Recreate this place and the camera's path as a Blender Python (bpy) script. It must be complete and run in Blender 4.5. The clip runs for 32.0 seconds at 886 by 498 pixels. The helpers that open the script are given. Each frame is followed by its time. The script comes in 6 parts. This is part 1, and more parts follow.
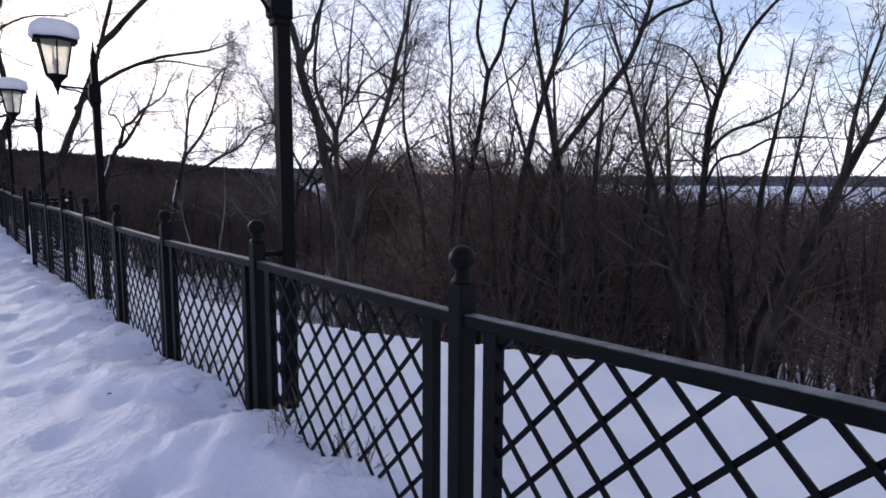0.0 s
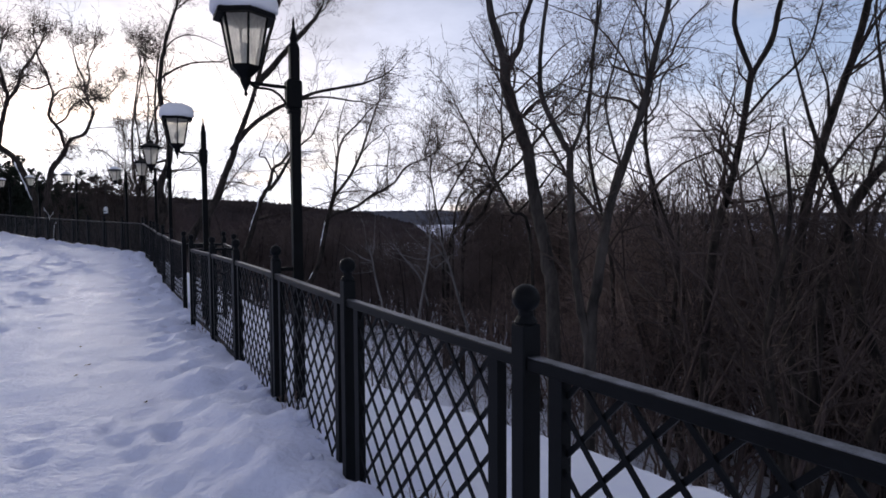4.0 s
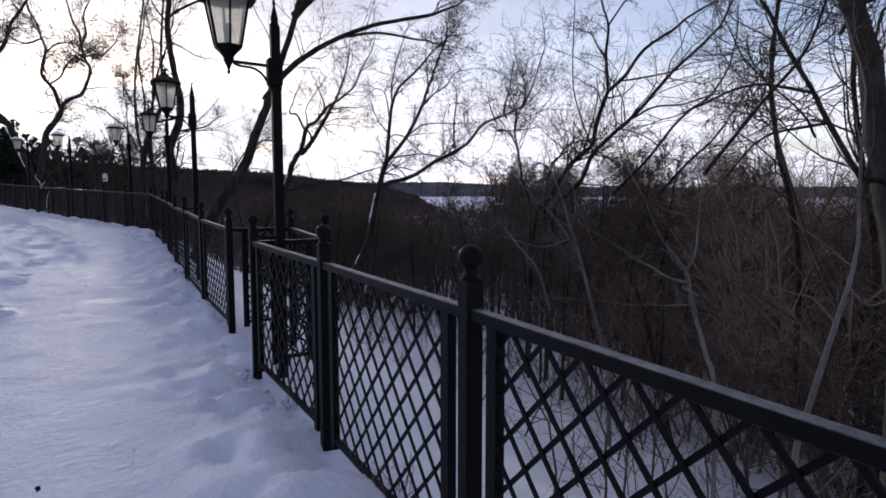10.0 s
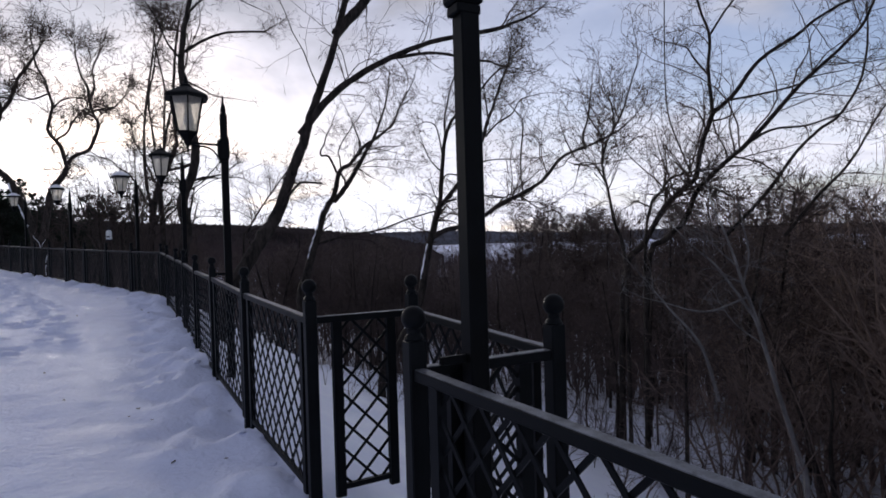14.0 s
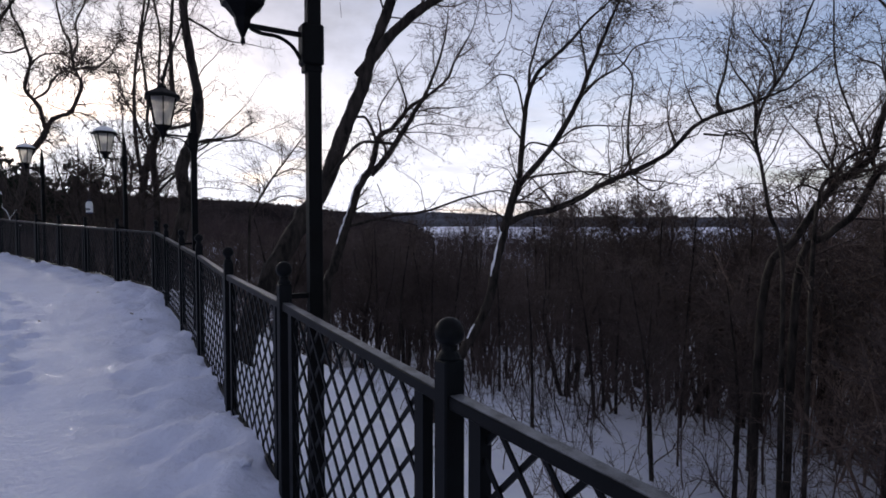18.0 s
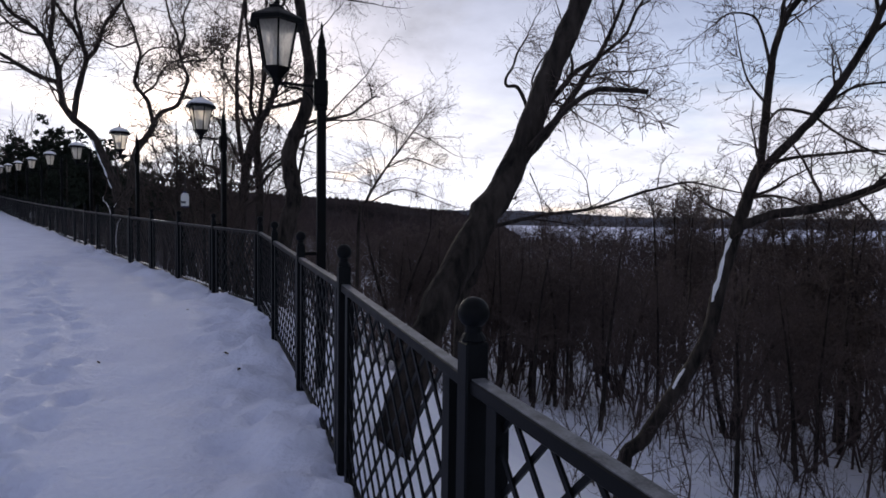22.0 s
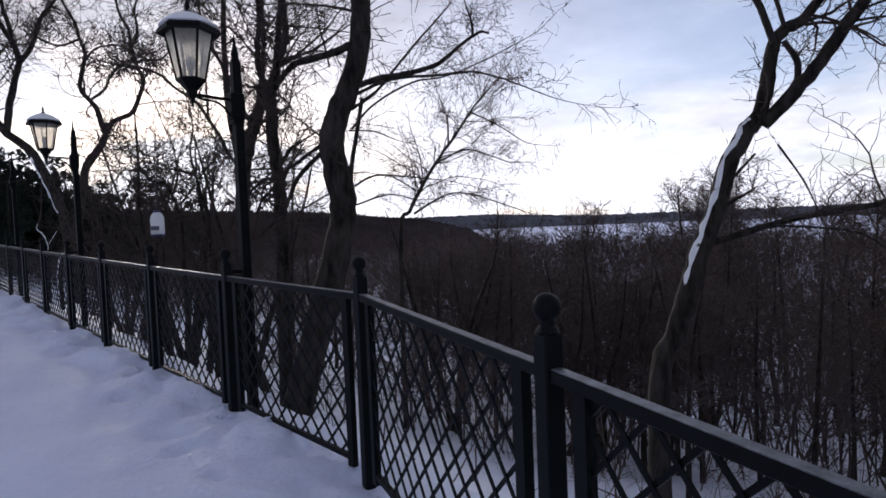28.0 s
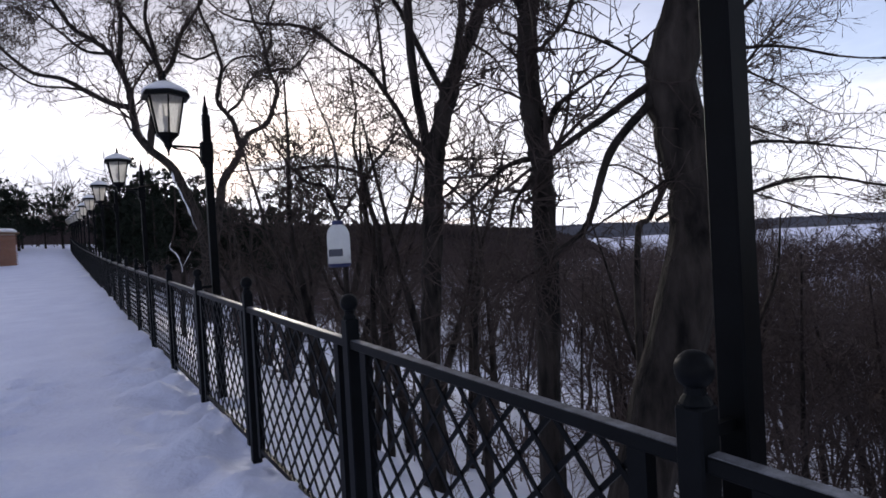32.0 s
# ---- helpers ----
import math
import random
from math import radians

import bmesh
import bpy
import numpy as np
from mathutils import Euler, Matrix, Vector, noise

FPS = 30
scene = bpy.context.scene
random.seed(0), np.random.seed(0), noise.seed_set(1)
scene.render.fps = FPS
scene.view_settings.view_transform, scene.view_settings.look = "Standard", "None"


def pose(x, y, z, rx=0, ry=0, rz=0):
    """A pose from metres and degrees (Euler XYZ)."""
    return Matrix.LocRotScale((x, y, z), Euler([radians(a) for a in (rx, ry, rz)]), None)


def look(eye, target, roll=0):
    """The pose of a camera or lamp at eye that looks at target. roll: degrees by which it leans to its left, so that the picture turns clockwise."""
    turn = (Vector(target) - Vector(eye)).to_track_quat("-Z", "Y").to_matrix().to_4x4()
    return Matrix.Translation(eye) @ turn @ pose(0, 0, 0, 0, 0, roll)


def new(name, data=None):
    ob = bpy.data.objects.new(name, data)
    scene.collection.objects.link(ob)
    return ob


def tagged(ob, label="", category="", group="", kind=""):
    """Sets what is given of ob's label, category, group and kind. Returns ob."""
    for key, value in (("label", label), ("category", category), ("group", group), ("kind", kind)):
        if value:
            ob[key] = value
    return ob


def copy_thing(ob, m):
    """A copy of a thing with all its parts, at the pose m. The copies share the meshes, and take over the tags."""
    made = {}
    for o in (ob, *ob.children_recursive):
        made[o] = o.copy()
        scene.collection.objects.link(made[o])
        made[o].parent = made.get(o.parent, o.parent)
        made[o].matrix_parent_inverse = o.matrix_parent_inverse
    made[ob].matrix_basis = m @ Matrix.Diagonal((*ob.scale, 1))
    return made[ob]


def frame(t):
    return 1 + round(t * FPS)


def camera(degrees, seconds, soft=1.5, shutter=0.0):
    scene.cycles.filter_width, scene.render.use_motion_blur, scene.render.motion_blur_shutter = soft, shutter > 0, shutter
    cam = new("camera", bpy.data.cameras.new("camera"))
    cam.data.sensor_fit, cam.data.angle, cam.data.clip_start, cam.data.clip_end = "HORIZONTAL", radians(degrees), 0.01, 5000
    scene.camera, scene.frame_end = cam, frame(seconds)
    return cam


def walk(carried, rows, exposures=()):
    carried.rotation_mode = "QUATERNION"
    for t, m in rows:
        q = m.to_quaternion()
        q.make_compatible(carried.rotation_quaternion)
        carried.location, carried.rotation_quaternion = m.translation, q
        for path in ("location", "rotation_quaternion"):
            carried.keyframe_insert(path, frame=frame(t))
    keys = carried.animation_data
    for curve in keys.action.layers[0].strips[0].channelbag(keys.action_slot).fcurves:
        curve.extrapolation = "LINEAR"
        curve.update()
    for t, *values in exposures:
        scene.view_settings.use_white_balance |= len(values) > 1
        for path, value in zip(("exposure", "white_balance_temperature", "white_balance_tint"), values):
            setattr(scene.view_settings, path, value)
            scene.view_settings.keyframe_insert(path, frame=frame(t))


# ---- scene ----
cam = camera(72.6, 32.0, 1.7)
# seconds, x, y, z, yaw, pitch, roll
ROWS = [
    (0.0, -0.006, 0.000, 1.525, -38.56, -6.59, -0.29),
    (0.5, 0.110, 0.411, 1.529, -33.07, -6.70, 0.45),
    (1.0, 0.126, 0.823, 1.510, -34.31, -3.61, -0.50),
    (1.5, 0.095, 1.224, 1.537, -34.95, -3.15, 0.23),
    (2.0, 0.135, 1.716, 1.514, -30.78, -5.34, 0.76),
    (2.5, 0.149, 2.162, 1.498, -32.12, -3.19, 0.64),
    (3.0, 0.125, 2.633, 1.510, -34.67, -4.00, 1.33),
    (3.5, 0.161, 3.098, 1.511, -28.47, -3.05, 2.39),
    (4.0, 0.080, 3.544, 1.484, -27.89, -2.74, 0.37),
    (4.5, -0.065, 3.946, 1.507, -27.74, -2.74, -0.36),
    (6.5, -0.206, 5.569, 1.496, -26.23, -4.24, 1.05),
    (7.0, -0.139, 5.985, 1.477, -27.56, -5.50, -0.07),
    (7.5, -0.205, 6.427, 1.517, -32.43, -3.31, -1.58),
    (8.0, -0.180, 6.853, 1.491, -29.99, -3.69, 0.21),
    (8.5, -0.124, 7.269, 1.489, -28.34, -4.53, 0.88),
    (9.0, -0.160, 7.731, 1.508, -34.96, -4.22, -1.09),
    (9.5, -0.085, 8.161, 1.476, -32.37, -3.51, -1.16),
    (10.0, 0.038, 8.616, 1.484, -27.67, -5.40, 0.03),
    (10.5, 0.032, 9.048, 1.505, -33.02, -3.19, 0.95),
    (11.0, 0.062, 9.493, 1.482, -31.15, -2.10, 1.60),
    (11.5, 0.113, 9.929, 1.497, -28.15, -3.19, 0.94),
    (12.0, 0.049, 10.437, 1.509, -28.03, -3.74, 2.57),
    (12.5, 0.076, 10.847, 1.522, -27.99, -0.90, 1.66),
    (13.0, 0.166, 11.275, 1.551, -25.95, -0.92, 1.54),
    (13.5, 0.134, 11.729, 1.557, -28.74, -0.21, 1.79),
    (14.0, 0.107, 12.180, 1.527, -27.14, -0.82, 1.71),
    (14.5, 0.132, 12.618, 1.537, -24.10, -1.49, 0.96),
    (16.5, 0.170, 14.762, 1.636, -32.74, -2.27, 0.70),
    (17.0, 0.129, 15.264, 1.614, -30.65, -2.71, 0.95),
    (17.5, 0.149, 15.729, 1.649, -25.94, -2.40, 2.05),
    (18.0, 0.070, 16.221, 1.645, -28.24, -2.57, -0.04),
    (18.5, 0.060, 16.642, 1.641, -28.84, -3.53, -0.08),
    (19.0, 0.125, 17.105, 1.649, -23.98, -2.30, 0.09),
    (19.5, 0.100, 17.568, 1.645, -24.96, -2.16, -0.36),
    (20.0, 0.086, 18.033, 1.657, -24.52, -1.95, 1.80),
    (20.5, 0.149, 18.487, 1.665, -23.18, -2.48, 1.02),
    (21.0, 0.135, 18.998, 1.656, -24.26, -2.45, 1.26),
    (21.5, 0.153, 19.497, 1.656, -23.03, -2.18, 0.51),
    (22.0, 0.180, 19.979, 1.663, -20.09, -2.79, -0.78),
    (22.5, 0.107, 20.427, 1.697, -22.29, -0.60, 0.50),
    (23.0, 0.071, 20.873, 1.682, -20.19, -1.25, 0.77),
    (23.5, 0.082, 21.357, 1.714, -18.64, -1.84, 1.15),
    (24.0, 0.012, 21.876, 1.737, -22.35, -1.17, 1.86),
    (24.5, 0.037, 22.352, 1.721, -21.33, -2.06, 0.38),
    (25.0, 0.018, 22.843, 1.732, -19.48, -2.02, 0.28),
    (25.5, -0.067, 23.336, 1.777, -23.05, -1.86, 1.55),
    (26.0, -0.105, 23.825, 1.770, -19.27, -2.82, 1.30),
    (26.5, -0.110, 24.339, 1.767, -19.15, -2.95, 1.68),
    (28.5, -0.338, 26.465, 1.875, -23.90, -1.85, 2.42),
    (29.0, -0.358, 27.009, 1.884, -19.45, -0.83, 2.61),
    (29.5, -0.432, 27.534, 1.883, -20.64, 0.35, 2.52),
    (30.0, -0.519, 28.111, 1.914, -20.26, -0.65, 3.50),
    (30.5, -0.572, 28.639, 1.931, -17.33, -1.02, 1.88),
    (31.0, -0.697, 29.208, 1.979, -19.26, -1.29, 2.72),
    (31.5, -0.805, 29.778, 1.993, -17.45, -1.45, 3.65),
    (32.0, -0.853, 30.325, 2.016, -12.64, -0.69, 3.19),
]
walk(cam, [(t, pose(x, y, z, 90 + pitch, roll, yaw)) for t, x, y, z, yaw, pitch, roll in ROWS], [(0, 1.24), (1, 1.16), (2, 0.95), (3, 0.92), (4, 0.79), (9, 0.83), (13, 0.64), (19, 0.64), (25, 0.68), (32, 1.0)])

# ---- light: low sun behind thin winter cloud, straight down the promenade ----
SUN_AZ, SUN_EL = radians(-1.6), radians(9.5)
SUN = Vector((math.sin(SUN_AZ) * math.cos(SUN_EL), math.cos(SUN_AZ) * math.cos(SUN_EL), math.sin(SUN_EL)))
sun = new("sun", bpy.data.lights.new("sun", "SUN"))
sun.data.energy, sun.data.angle, sun.data.color = 0.85, radians(8), (1.0, 0.93, 0.84)
sun.matrix_world = look((0, 0, 30), Vector((0, 0, 30)) - SUN)

world = bpy.data.worlds.new("winter_sky")
scene.world = world
world.use_nodes = True
wn, wl = world.node_tree.nodes, world.node_tree.links
wn.clear()


def wnode(kind, **values):
    n = wn.new(kind)
    for key, value in values.items():
        n.inputs[key].default_value = value
    return n


def wmath(op, a, b=None, clamp=False):
    n = wn.new("ShaderNodeMath")
    n.operation, n.use_clamp = op, clamp
    for i, v in enumerate((a, b)):
        if v is None:
            continue
        if hasattr(v, "links"):
            wl.new(v, n.inputs[i])
        else:
            n.inputs[i].default_value = v
    return n.outputs[0]


def wmix(fac, a, b, mode="MIX"):
    n = wn.new("ShaderNodeMix")
    n.data_type, n.blend_type = "RGBA", mode
    for i, v in ((0, fac), (6, a), (7, b)):
        if hasattr(v, "links"):
            wl.new(v, n.inputs[i])
        else:
            n.inputs[i].default_value = v
    return n.outputs[2]


coord = wn.new("ShaderNodeTexCoord").outputs["Generated"]
split = wn.new("ShaderNodeSeparateXYZ")
wl.new(coord, split.inputs[0])
up = split.outputs[2]
dot = wn.new("ShaderNodeVectorMath")
dot.operation = "DOT_PRODUCT"
dot.inputs[1].default_value = SUN
wl.new(coord, dot.inputs[0])
near_sun = wmath("MAXIMUM", dot.outputs["Value"], 0.0)
sky = wn.new("ShaderNodeTexSky")
sky.sky_type, sky.sun_disc, sky.sun_elevation, sky.sun_rotation = "NISHITA", False, SUN_EL, SUN_AZ
clear = wmix(1.0, sky.outputs[0], (0.090, 0.094, 0.128, 1), "MULTIPLY")
# flat cloud sheet: directions spread onto a plane overhead
flat = wn.new("ShaderNodeCombineXYZ")
lift = wmath("ADD", wmath("MAXIMUM", up, 0.0), 0.16)
wl.new(wmath("DIVIDE", split.outputs[0], lift), flat.inputs[0])
wl.new(wmath("DIVIDE", split.outputs[1], lift), flat.inputs[1])
wl.new(up, flat.inputs[2])
cloud = wnode("ShaderNodeTexNoise", Scale=0.75, Detail=6.0, Roughness=0.55, Distortion=0.4)
wl.new(flat.outputs[0], cloud.inputs["Vector"])
fine = wnode("ShaderNodeTexNoise", Scale=2.6, Detail=5.0, Roughness=0.6)
wl.new(flat.outputs[0], fine.inputs["Vector"])
haze = wmath("POWER", wmath("SUBTRACT", 1.0, wmath("MAXIMUM", up, 0.0), True), 9.0)
cover = wmath("ADD", wmath("ADD", wmath("MULTIPLY", wmath("SUBTRACT", cloud.outputs[0], 0.44), 4.0), wmath("MULTIPLY", near_sun, 0.5)), wmath("MULTIPLY", haze, 0.9), True)
# the cloud thins out towards the east, where blue shows
open_side = wmath("MULTIPLY", wmath("SUBTRACT", split.outputs[0], 0.45, True), 1.1)
cover = wmath("MAXIMUM", cover, wmath("SUBTRACT", 0.68, open_side))
sky_low = wmath("SUBTRACT", 1.0, wmath("MAXIMUM", up, 0.0), True)
low_band = wmath("MULTIPLY", wmath("POWER", sky_low, 5.0), wmath("ADD", 0.10, wmath("MULTIPLY", wmath("POWER", near_sun, 5.0), 0.34)))
glow = wmath("MULTIPLY", wmath("POWER", near_sun, 90.0), 0.36)
body_of = wmath("ADD", wmath("ADD", 0.16, wmath("MULTIPLY", fine.outputs[0], 0.58)), wmath("MULTIPLY", split.outputs[0], 0.13))
thin_side = wmath("ADD", 0.97, wmath("MULTIPLY", near_sun, 0.10))
# the sheet grows thicker and greyer with height
thick = wmath("SUBTRACT", 1.06, wmath("MULTIPLY", wmath("SUBTRACT", wmath("MINIMUM", up, 0.40), 0.10, True), 1.7))
level = wmath("ADD", wmath("ADD", wmath("MULTIPLY", wmath("MULTIPLY", body_of, thin_side), thick), low_band), glow)
tint = wmix(wmath("ADD", wmath("MULTIPLY", glow, 0.9), wmath("MULTIPLY", low_band, 0.75), True), (0.895, 0.90, 1.05, 1), (1.0, 0.98, 0.97, 1))
grey = wn.new("ShaderNodeCombineColor")
for i in range(3):
    wl.new(level, grey.inputs[i])
clouds = wmix(1.0, tint, grey.outputs[0], "MULTIPLY")
out = wnode("ShaderNodeBackground", Strength=1.0)
wl.new(wmix(cover, clear, clouds), out.inputs[0])
end = wn.new("ShaderNodeOutputWorld")
wl.new(out.outputs[0], end.inputs[0])


# ---- materials ----
def material(name, dark, light, scale=6.0, rough=(0.6, 0.8), bump=0.3, bump_scale=40.0, metal=0.0, vary=0.0, stretch=(1, 1, 1), spec=0.5, dist=0.01):
    """Two scales of noise in colour and relief, on object coordinates."""
    m = bpy.data.materials.new(name)
    m.use_nodes = True
    n, l = m.node_tree.nodes, m.node_tree.links
    b = n["Principled BSDF"]
    tc, mp = n.new("ShaderNodeTexCoord"), n.new("ShaderNodeMapping")
    mp.inputs["Scale"].default_value = stretch
    l.new(tc.outputs["Object"], mp.inputs[0])
    big, small = n.new("ShaderNodeTexNoise"), n.new("ShaderNodeTexNoise")
    for tex, s in ((big, scale), (small, bump_scale)):
        tex.inputs["Scale"].default_value, tex.inputs["Detail"].default_value = s, 5.0
        l.new(mp.outputs[0], tex.inputs["Vector"])
    mixed = n.new("ShaderNodeMath")
    mixed.operation = "MULTIPLY_ADD"
    l.new(small.outputs[0], mixed.inputs[0])
    mixed.inputs[1].default_value = 0.5
    half = n.new("ShaderNodeMath")
    half.operation = "MULTIPLY_ADD"
    l.new(big.outputs[0], half.inputs[0])
    half.inputs[1].default_value, half.inputs[2].default_value = 1.2, -0.35
    l.new(half.outputs[0], mixed.inputs[2])
    ramp = n.new("ShaderNodeValToRGB")
    ramp.color_ramp.elements[0].position, ramp.color_ramp.elements[1].position = 0.25, 0.8
    ramp.color_ramp.elements[0].color, ramp.color_ramp.elements[1].color = (*dark, 1), (*light, 1)
    l.new(mixed.outputs[0], ramp.inputs[0])
    colour = ramp.outputs[0]
    if vary:
        info, hsv, rng = n.new("ShaderNodeObjectInfo"), n.new("ShaderNodeHueSaturation"), n.new("ShaderNodeMapRange")
        rng.inputs["To Min"].default_value, rng.inputs["To Max"].default_value = 1 - vary, 1 + vary
        l.new(info.outputs["Random"], rng.inputs[0])
        l.new(rng.outputs[0], hsv.inputs["Value"])
        l.new(colour, hsv.inputs["Color"])
        colour = hsv.outputs[0]
    l.new(colour, b.inputs["Base Color"])
    r = n.new("ShaderNodeMapRange")
    r.inputs["To Min"].default_value, r.inputs["To Max"].default_value = rough
    l.new(big.outputs[0], r.inputs[0])
    l.new(r.outputs[0], b.inputs["Roughness"])
    b.inputs["Metallic"].default_value, b.inputs["Specular IOR Level"].default_value = metal, spec
    if bump:
        bp = n.new("ShaderNodeBump")
        bp.inputs["Strength"].default_value, bp.inputs["Distance"].default_value = bump, dist
        l.new(mixed.outputs[0], bp.inputs["Height"])
        l.new(bp.outputs[0], b.inputs["Normal"])
    return m


SNOW = material("snow", (0.67, 0.70, 0.87), (0.78, 0.812, 0.96), 1.1, (0.55, 0.75), 0.5, 14.0, spec=0.3, dist=0.03)
SNOW_CAP = material("packed_snow", (0.76, 0.77, 0.81), (0.86, 0.865, 0.89), 5.0, (0.6, 0.8), 0.3, 50.0, spec=0.3)
PATH_SNOW = material("trodden_snow", (0.655, 0.690, 0.880), (0.775, 0.812, 0.985), 1.3, (0.5, 0.75), 0.6, 18.0, spec=0.35, dist=0.07)
FRESH_SNOW = material("untouched_snow", (0.78, 0.81, 0.95), (0.87, 0.90, 0.985), 1.1, (0.55, 0.75), 0.4, 14.0, spec=0.3, dist=0.03)
# polished ice in patches along the middle of the walk
_n, _l = PATH_SNOW.node_tree.nodes, PATH_SNOW.node_tree.links
_b = _n["Principled BSDF"]
_tc, _sep, _noise, _ramp = _n.new("ShaderNodeTexCoord"), _n.new("ShaderNodeSeparateXYZ"), _n.new("ShaderNodeTexNoise"), _n.new("ShaderNodeMapRange")
_l.new(_tc.outputs["Object"], _sep.inputs[0])
_l.new(_tc.outputs["Object"], _noise.inputs["Vector"])
_noise.inputs["Scale"].default_value, _noise.inputs["Detail"].default_value = 34.0, 3.0


def _op(kind, a, b):
    n = _n.new("ShaderNodeMath")
    n.operation = kind
    for i, v in enumerate((a, b)):
        if hasattr(v, "links"):
            _l.new(v, n.inputs[i])
        else:
            n.inputs[i].default_value = v
    return n.outputs[0]


_off = _op("ABSOLUTE", _op("ADD", _sep.outputs[0], 0.50), 0.0)
_far = _op("DIVIDE", _op("ABSOLUTE", _op("SUBTRACT", _sep.outputs[1], 24.0), 0.0), 9.0)
_strip = _op("MAXIMUM", _op("SUBTRACT", 1.0, _op("ADD", _op("DIVIDE", _off, 0.55), _op("POWER", _far, 4.0))), 0)
_ramp.inputs["From Min"].default_value, _ramp.inputs["From Max"].default_value = 0.62, 0.67
_l.new(_noise.outputs[0], _ramp.inputs[0])
_ice = _op("MULTIPLY", _ramp.outputs[0], _op("MINIMUM", _op("MULTIPLY", _strip, 2.0), 0.22))
_l.new(_ice, _b.inputs["Coat Weight"])
_b.inputs["Coat Roughness"].default_value = 0.16
IRON = material("black_iron_paint", (0.0020, 0.0026, 0.0034), (0.005, 0.0064, 0.008), 9.0, (0.38, 0.60), 0.25, 90.0, spec=0.11, dist=0.002)
LAMP_IRON = material("lamp_black_paint", (0.0016, 0.0018, 0.0022), (0.004, 0.005, 0.006), 7.0, (0.40, 0.60), 0.2, 80.0, spec=0.09, dist=0.002)
BARK = material("dark_bark", (0.004, 0.0034, 0.0032), (0.056, 0.046, 0.040), 8.0, (0.8, 0.95), 1.0, 22.0, stretch=(1, 1, 0.3), spec=0.2, dist=0.06)
PALE_BARK = material("grey_bark", (0.018, 0.016, 0.015), (0.085, 0.075, 0.069), 6.0, (0.8, 0.95), 0.9, 26.0, stretch=(1, 1, 0.35), spec=0.2, dist=0.03)
BIRCH = material("pale_sapling_bark", (0.07, 0.065, 0.065), (0.20, 0.19, 0.19), 6.0, (0.7, 0.9), 0.2, 30.0, stretch=(1, 1, 0.4), spec=0.2)
TWIG = material("twigs", (0.034, 0.026, 0.023), (0.092, 0.070, 0.062), 3.0, (0.8, 0.95), 0.0, 20.0, spec=0.15)
BRUSH = material("brush_twigs", (0.054, 0.042, 0.040), (0.145, 0.113, 0.105), 0.25, (0.85, 0.95), 0.0, 3.0, spec=0.1)
BROWN_BRUSH = material("dry_brown_brush", (0.120, 0.091, 0.080), (0.290, 0.215, 0.185), 0.3, (0.85, 0.95), 0.0, 3.0, spec=0.1)
WOODS = material("far_woods", (0.042, 0.032, 0.031), (0.095, 0.073, 0.070), 0.02, (0.9, 1.0), 0.0, 0.3, spec=0.0)
NEEDLES = material("pine_needles", (0.006, 0.010, 0.007), (0.022, 0.030, 0.020), 0.8, (0.7, 0.9), 0.0, 9.0, spec=0.2)
HILL = material("wooded_hill", (0.025, 0.021, 0.022), (0.075, 0.062, 0.062), 0.012, (0.9, 1.0), 0.0, 0.12, spec=0.0)
# paler and bluer than the hill: the haze of distance is put into the colour
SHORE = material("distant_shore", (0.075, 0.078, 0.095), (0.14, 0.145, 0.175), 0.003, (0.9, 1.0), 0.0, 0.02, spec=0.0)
BRICK = material("brick", (0.16, 0.075, 0.05), (0.30, 0.15, 0.10), 4.0, (0.8, 0.95), 0.4, 40.0, vary=0.25)
MORTAR = material("mortar", (0.30, 0.28, 0.26), (0.42, 0.40, 0.37), 6.0, (0.85, 0.95), 0.3, 60.0)
WOOD = material("weathered_boards", (0.10, 0.06, 0.035), (0.21, 0.13, 0.08), 5.0, (0.7, 0.9), 0.4, 40.0, stretch=(1, 1, 0.2), vary=0.2)
BLUE_CAP = material("blue_plastic", (0.008, 0.015, 0.07), (0.015, 0.03, 0.12), 20.0, (0.35, 0.5), 0.0)
SEED = material("seed_mix", (0.10, 0.07, 0.04), (0.28, 0.21, 0.13), 60.0, (0.8, 0.9), 0.3)
# frost on the rail tops; part of its light grey imitates reflected sky
FROST_SHEEN = material("frosted_iron_sheen", (0.012, 0.013, 0.016), (0.22, 0.225, 0.245), 16.0, (0.34, 0.56), 0.4, 160.0, spec=0.45, dist=0.002)
CORD = material("grey_cord", (0.05, 0.05, 0.06), (0.10, 0.10, 0.11), 30.0, (0.7, 0.9), 0.0)
BULB = material("white_bulb", (0.45, 0.45, 0.45), (0.6, 0.6, 0.6), 10.0, (0.3, 0.4), 0.0)
LEAF = material("dry_leaf", (0.03, 0.02, 0.014), (0.07, 0.045, 0.03), 20.0, (0.7, 0.9), 0.0)

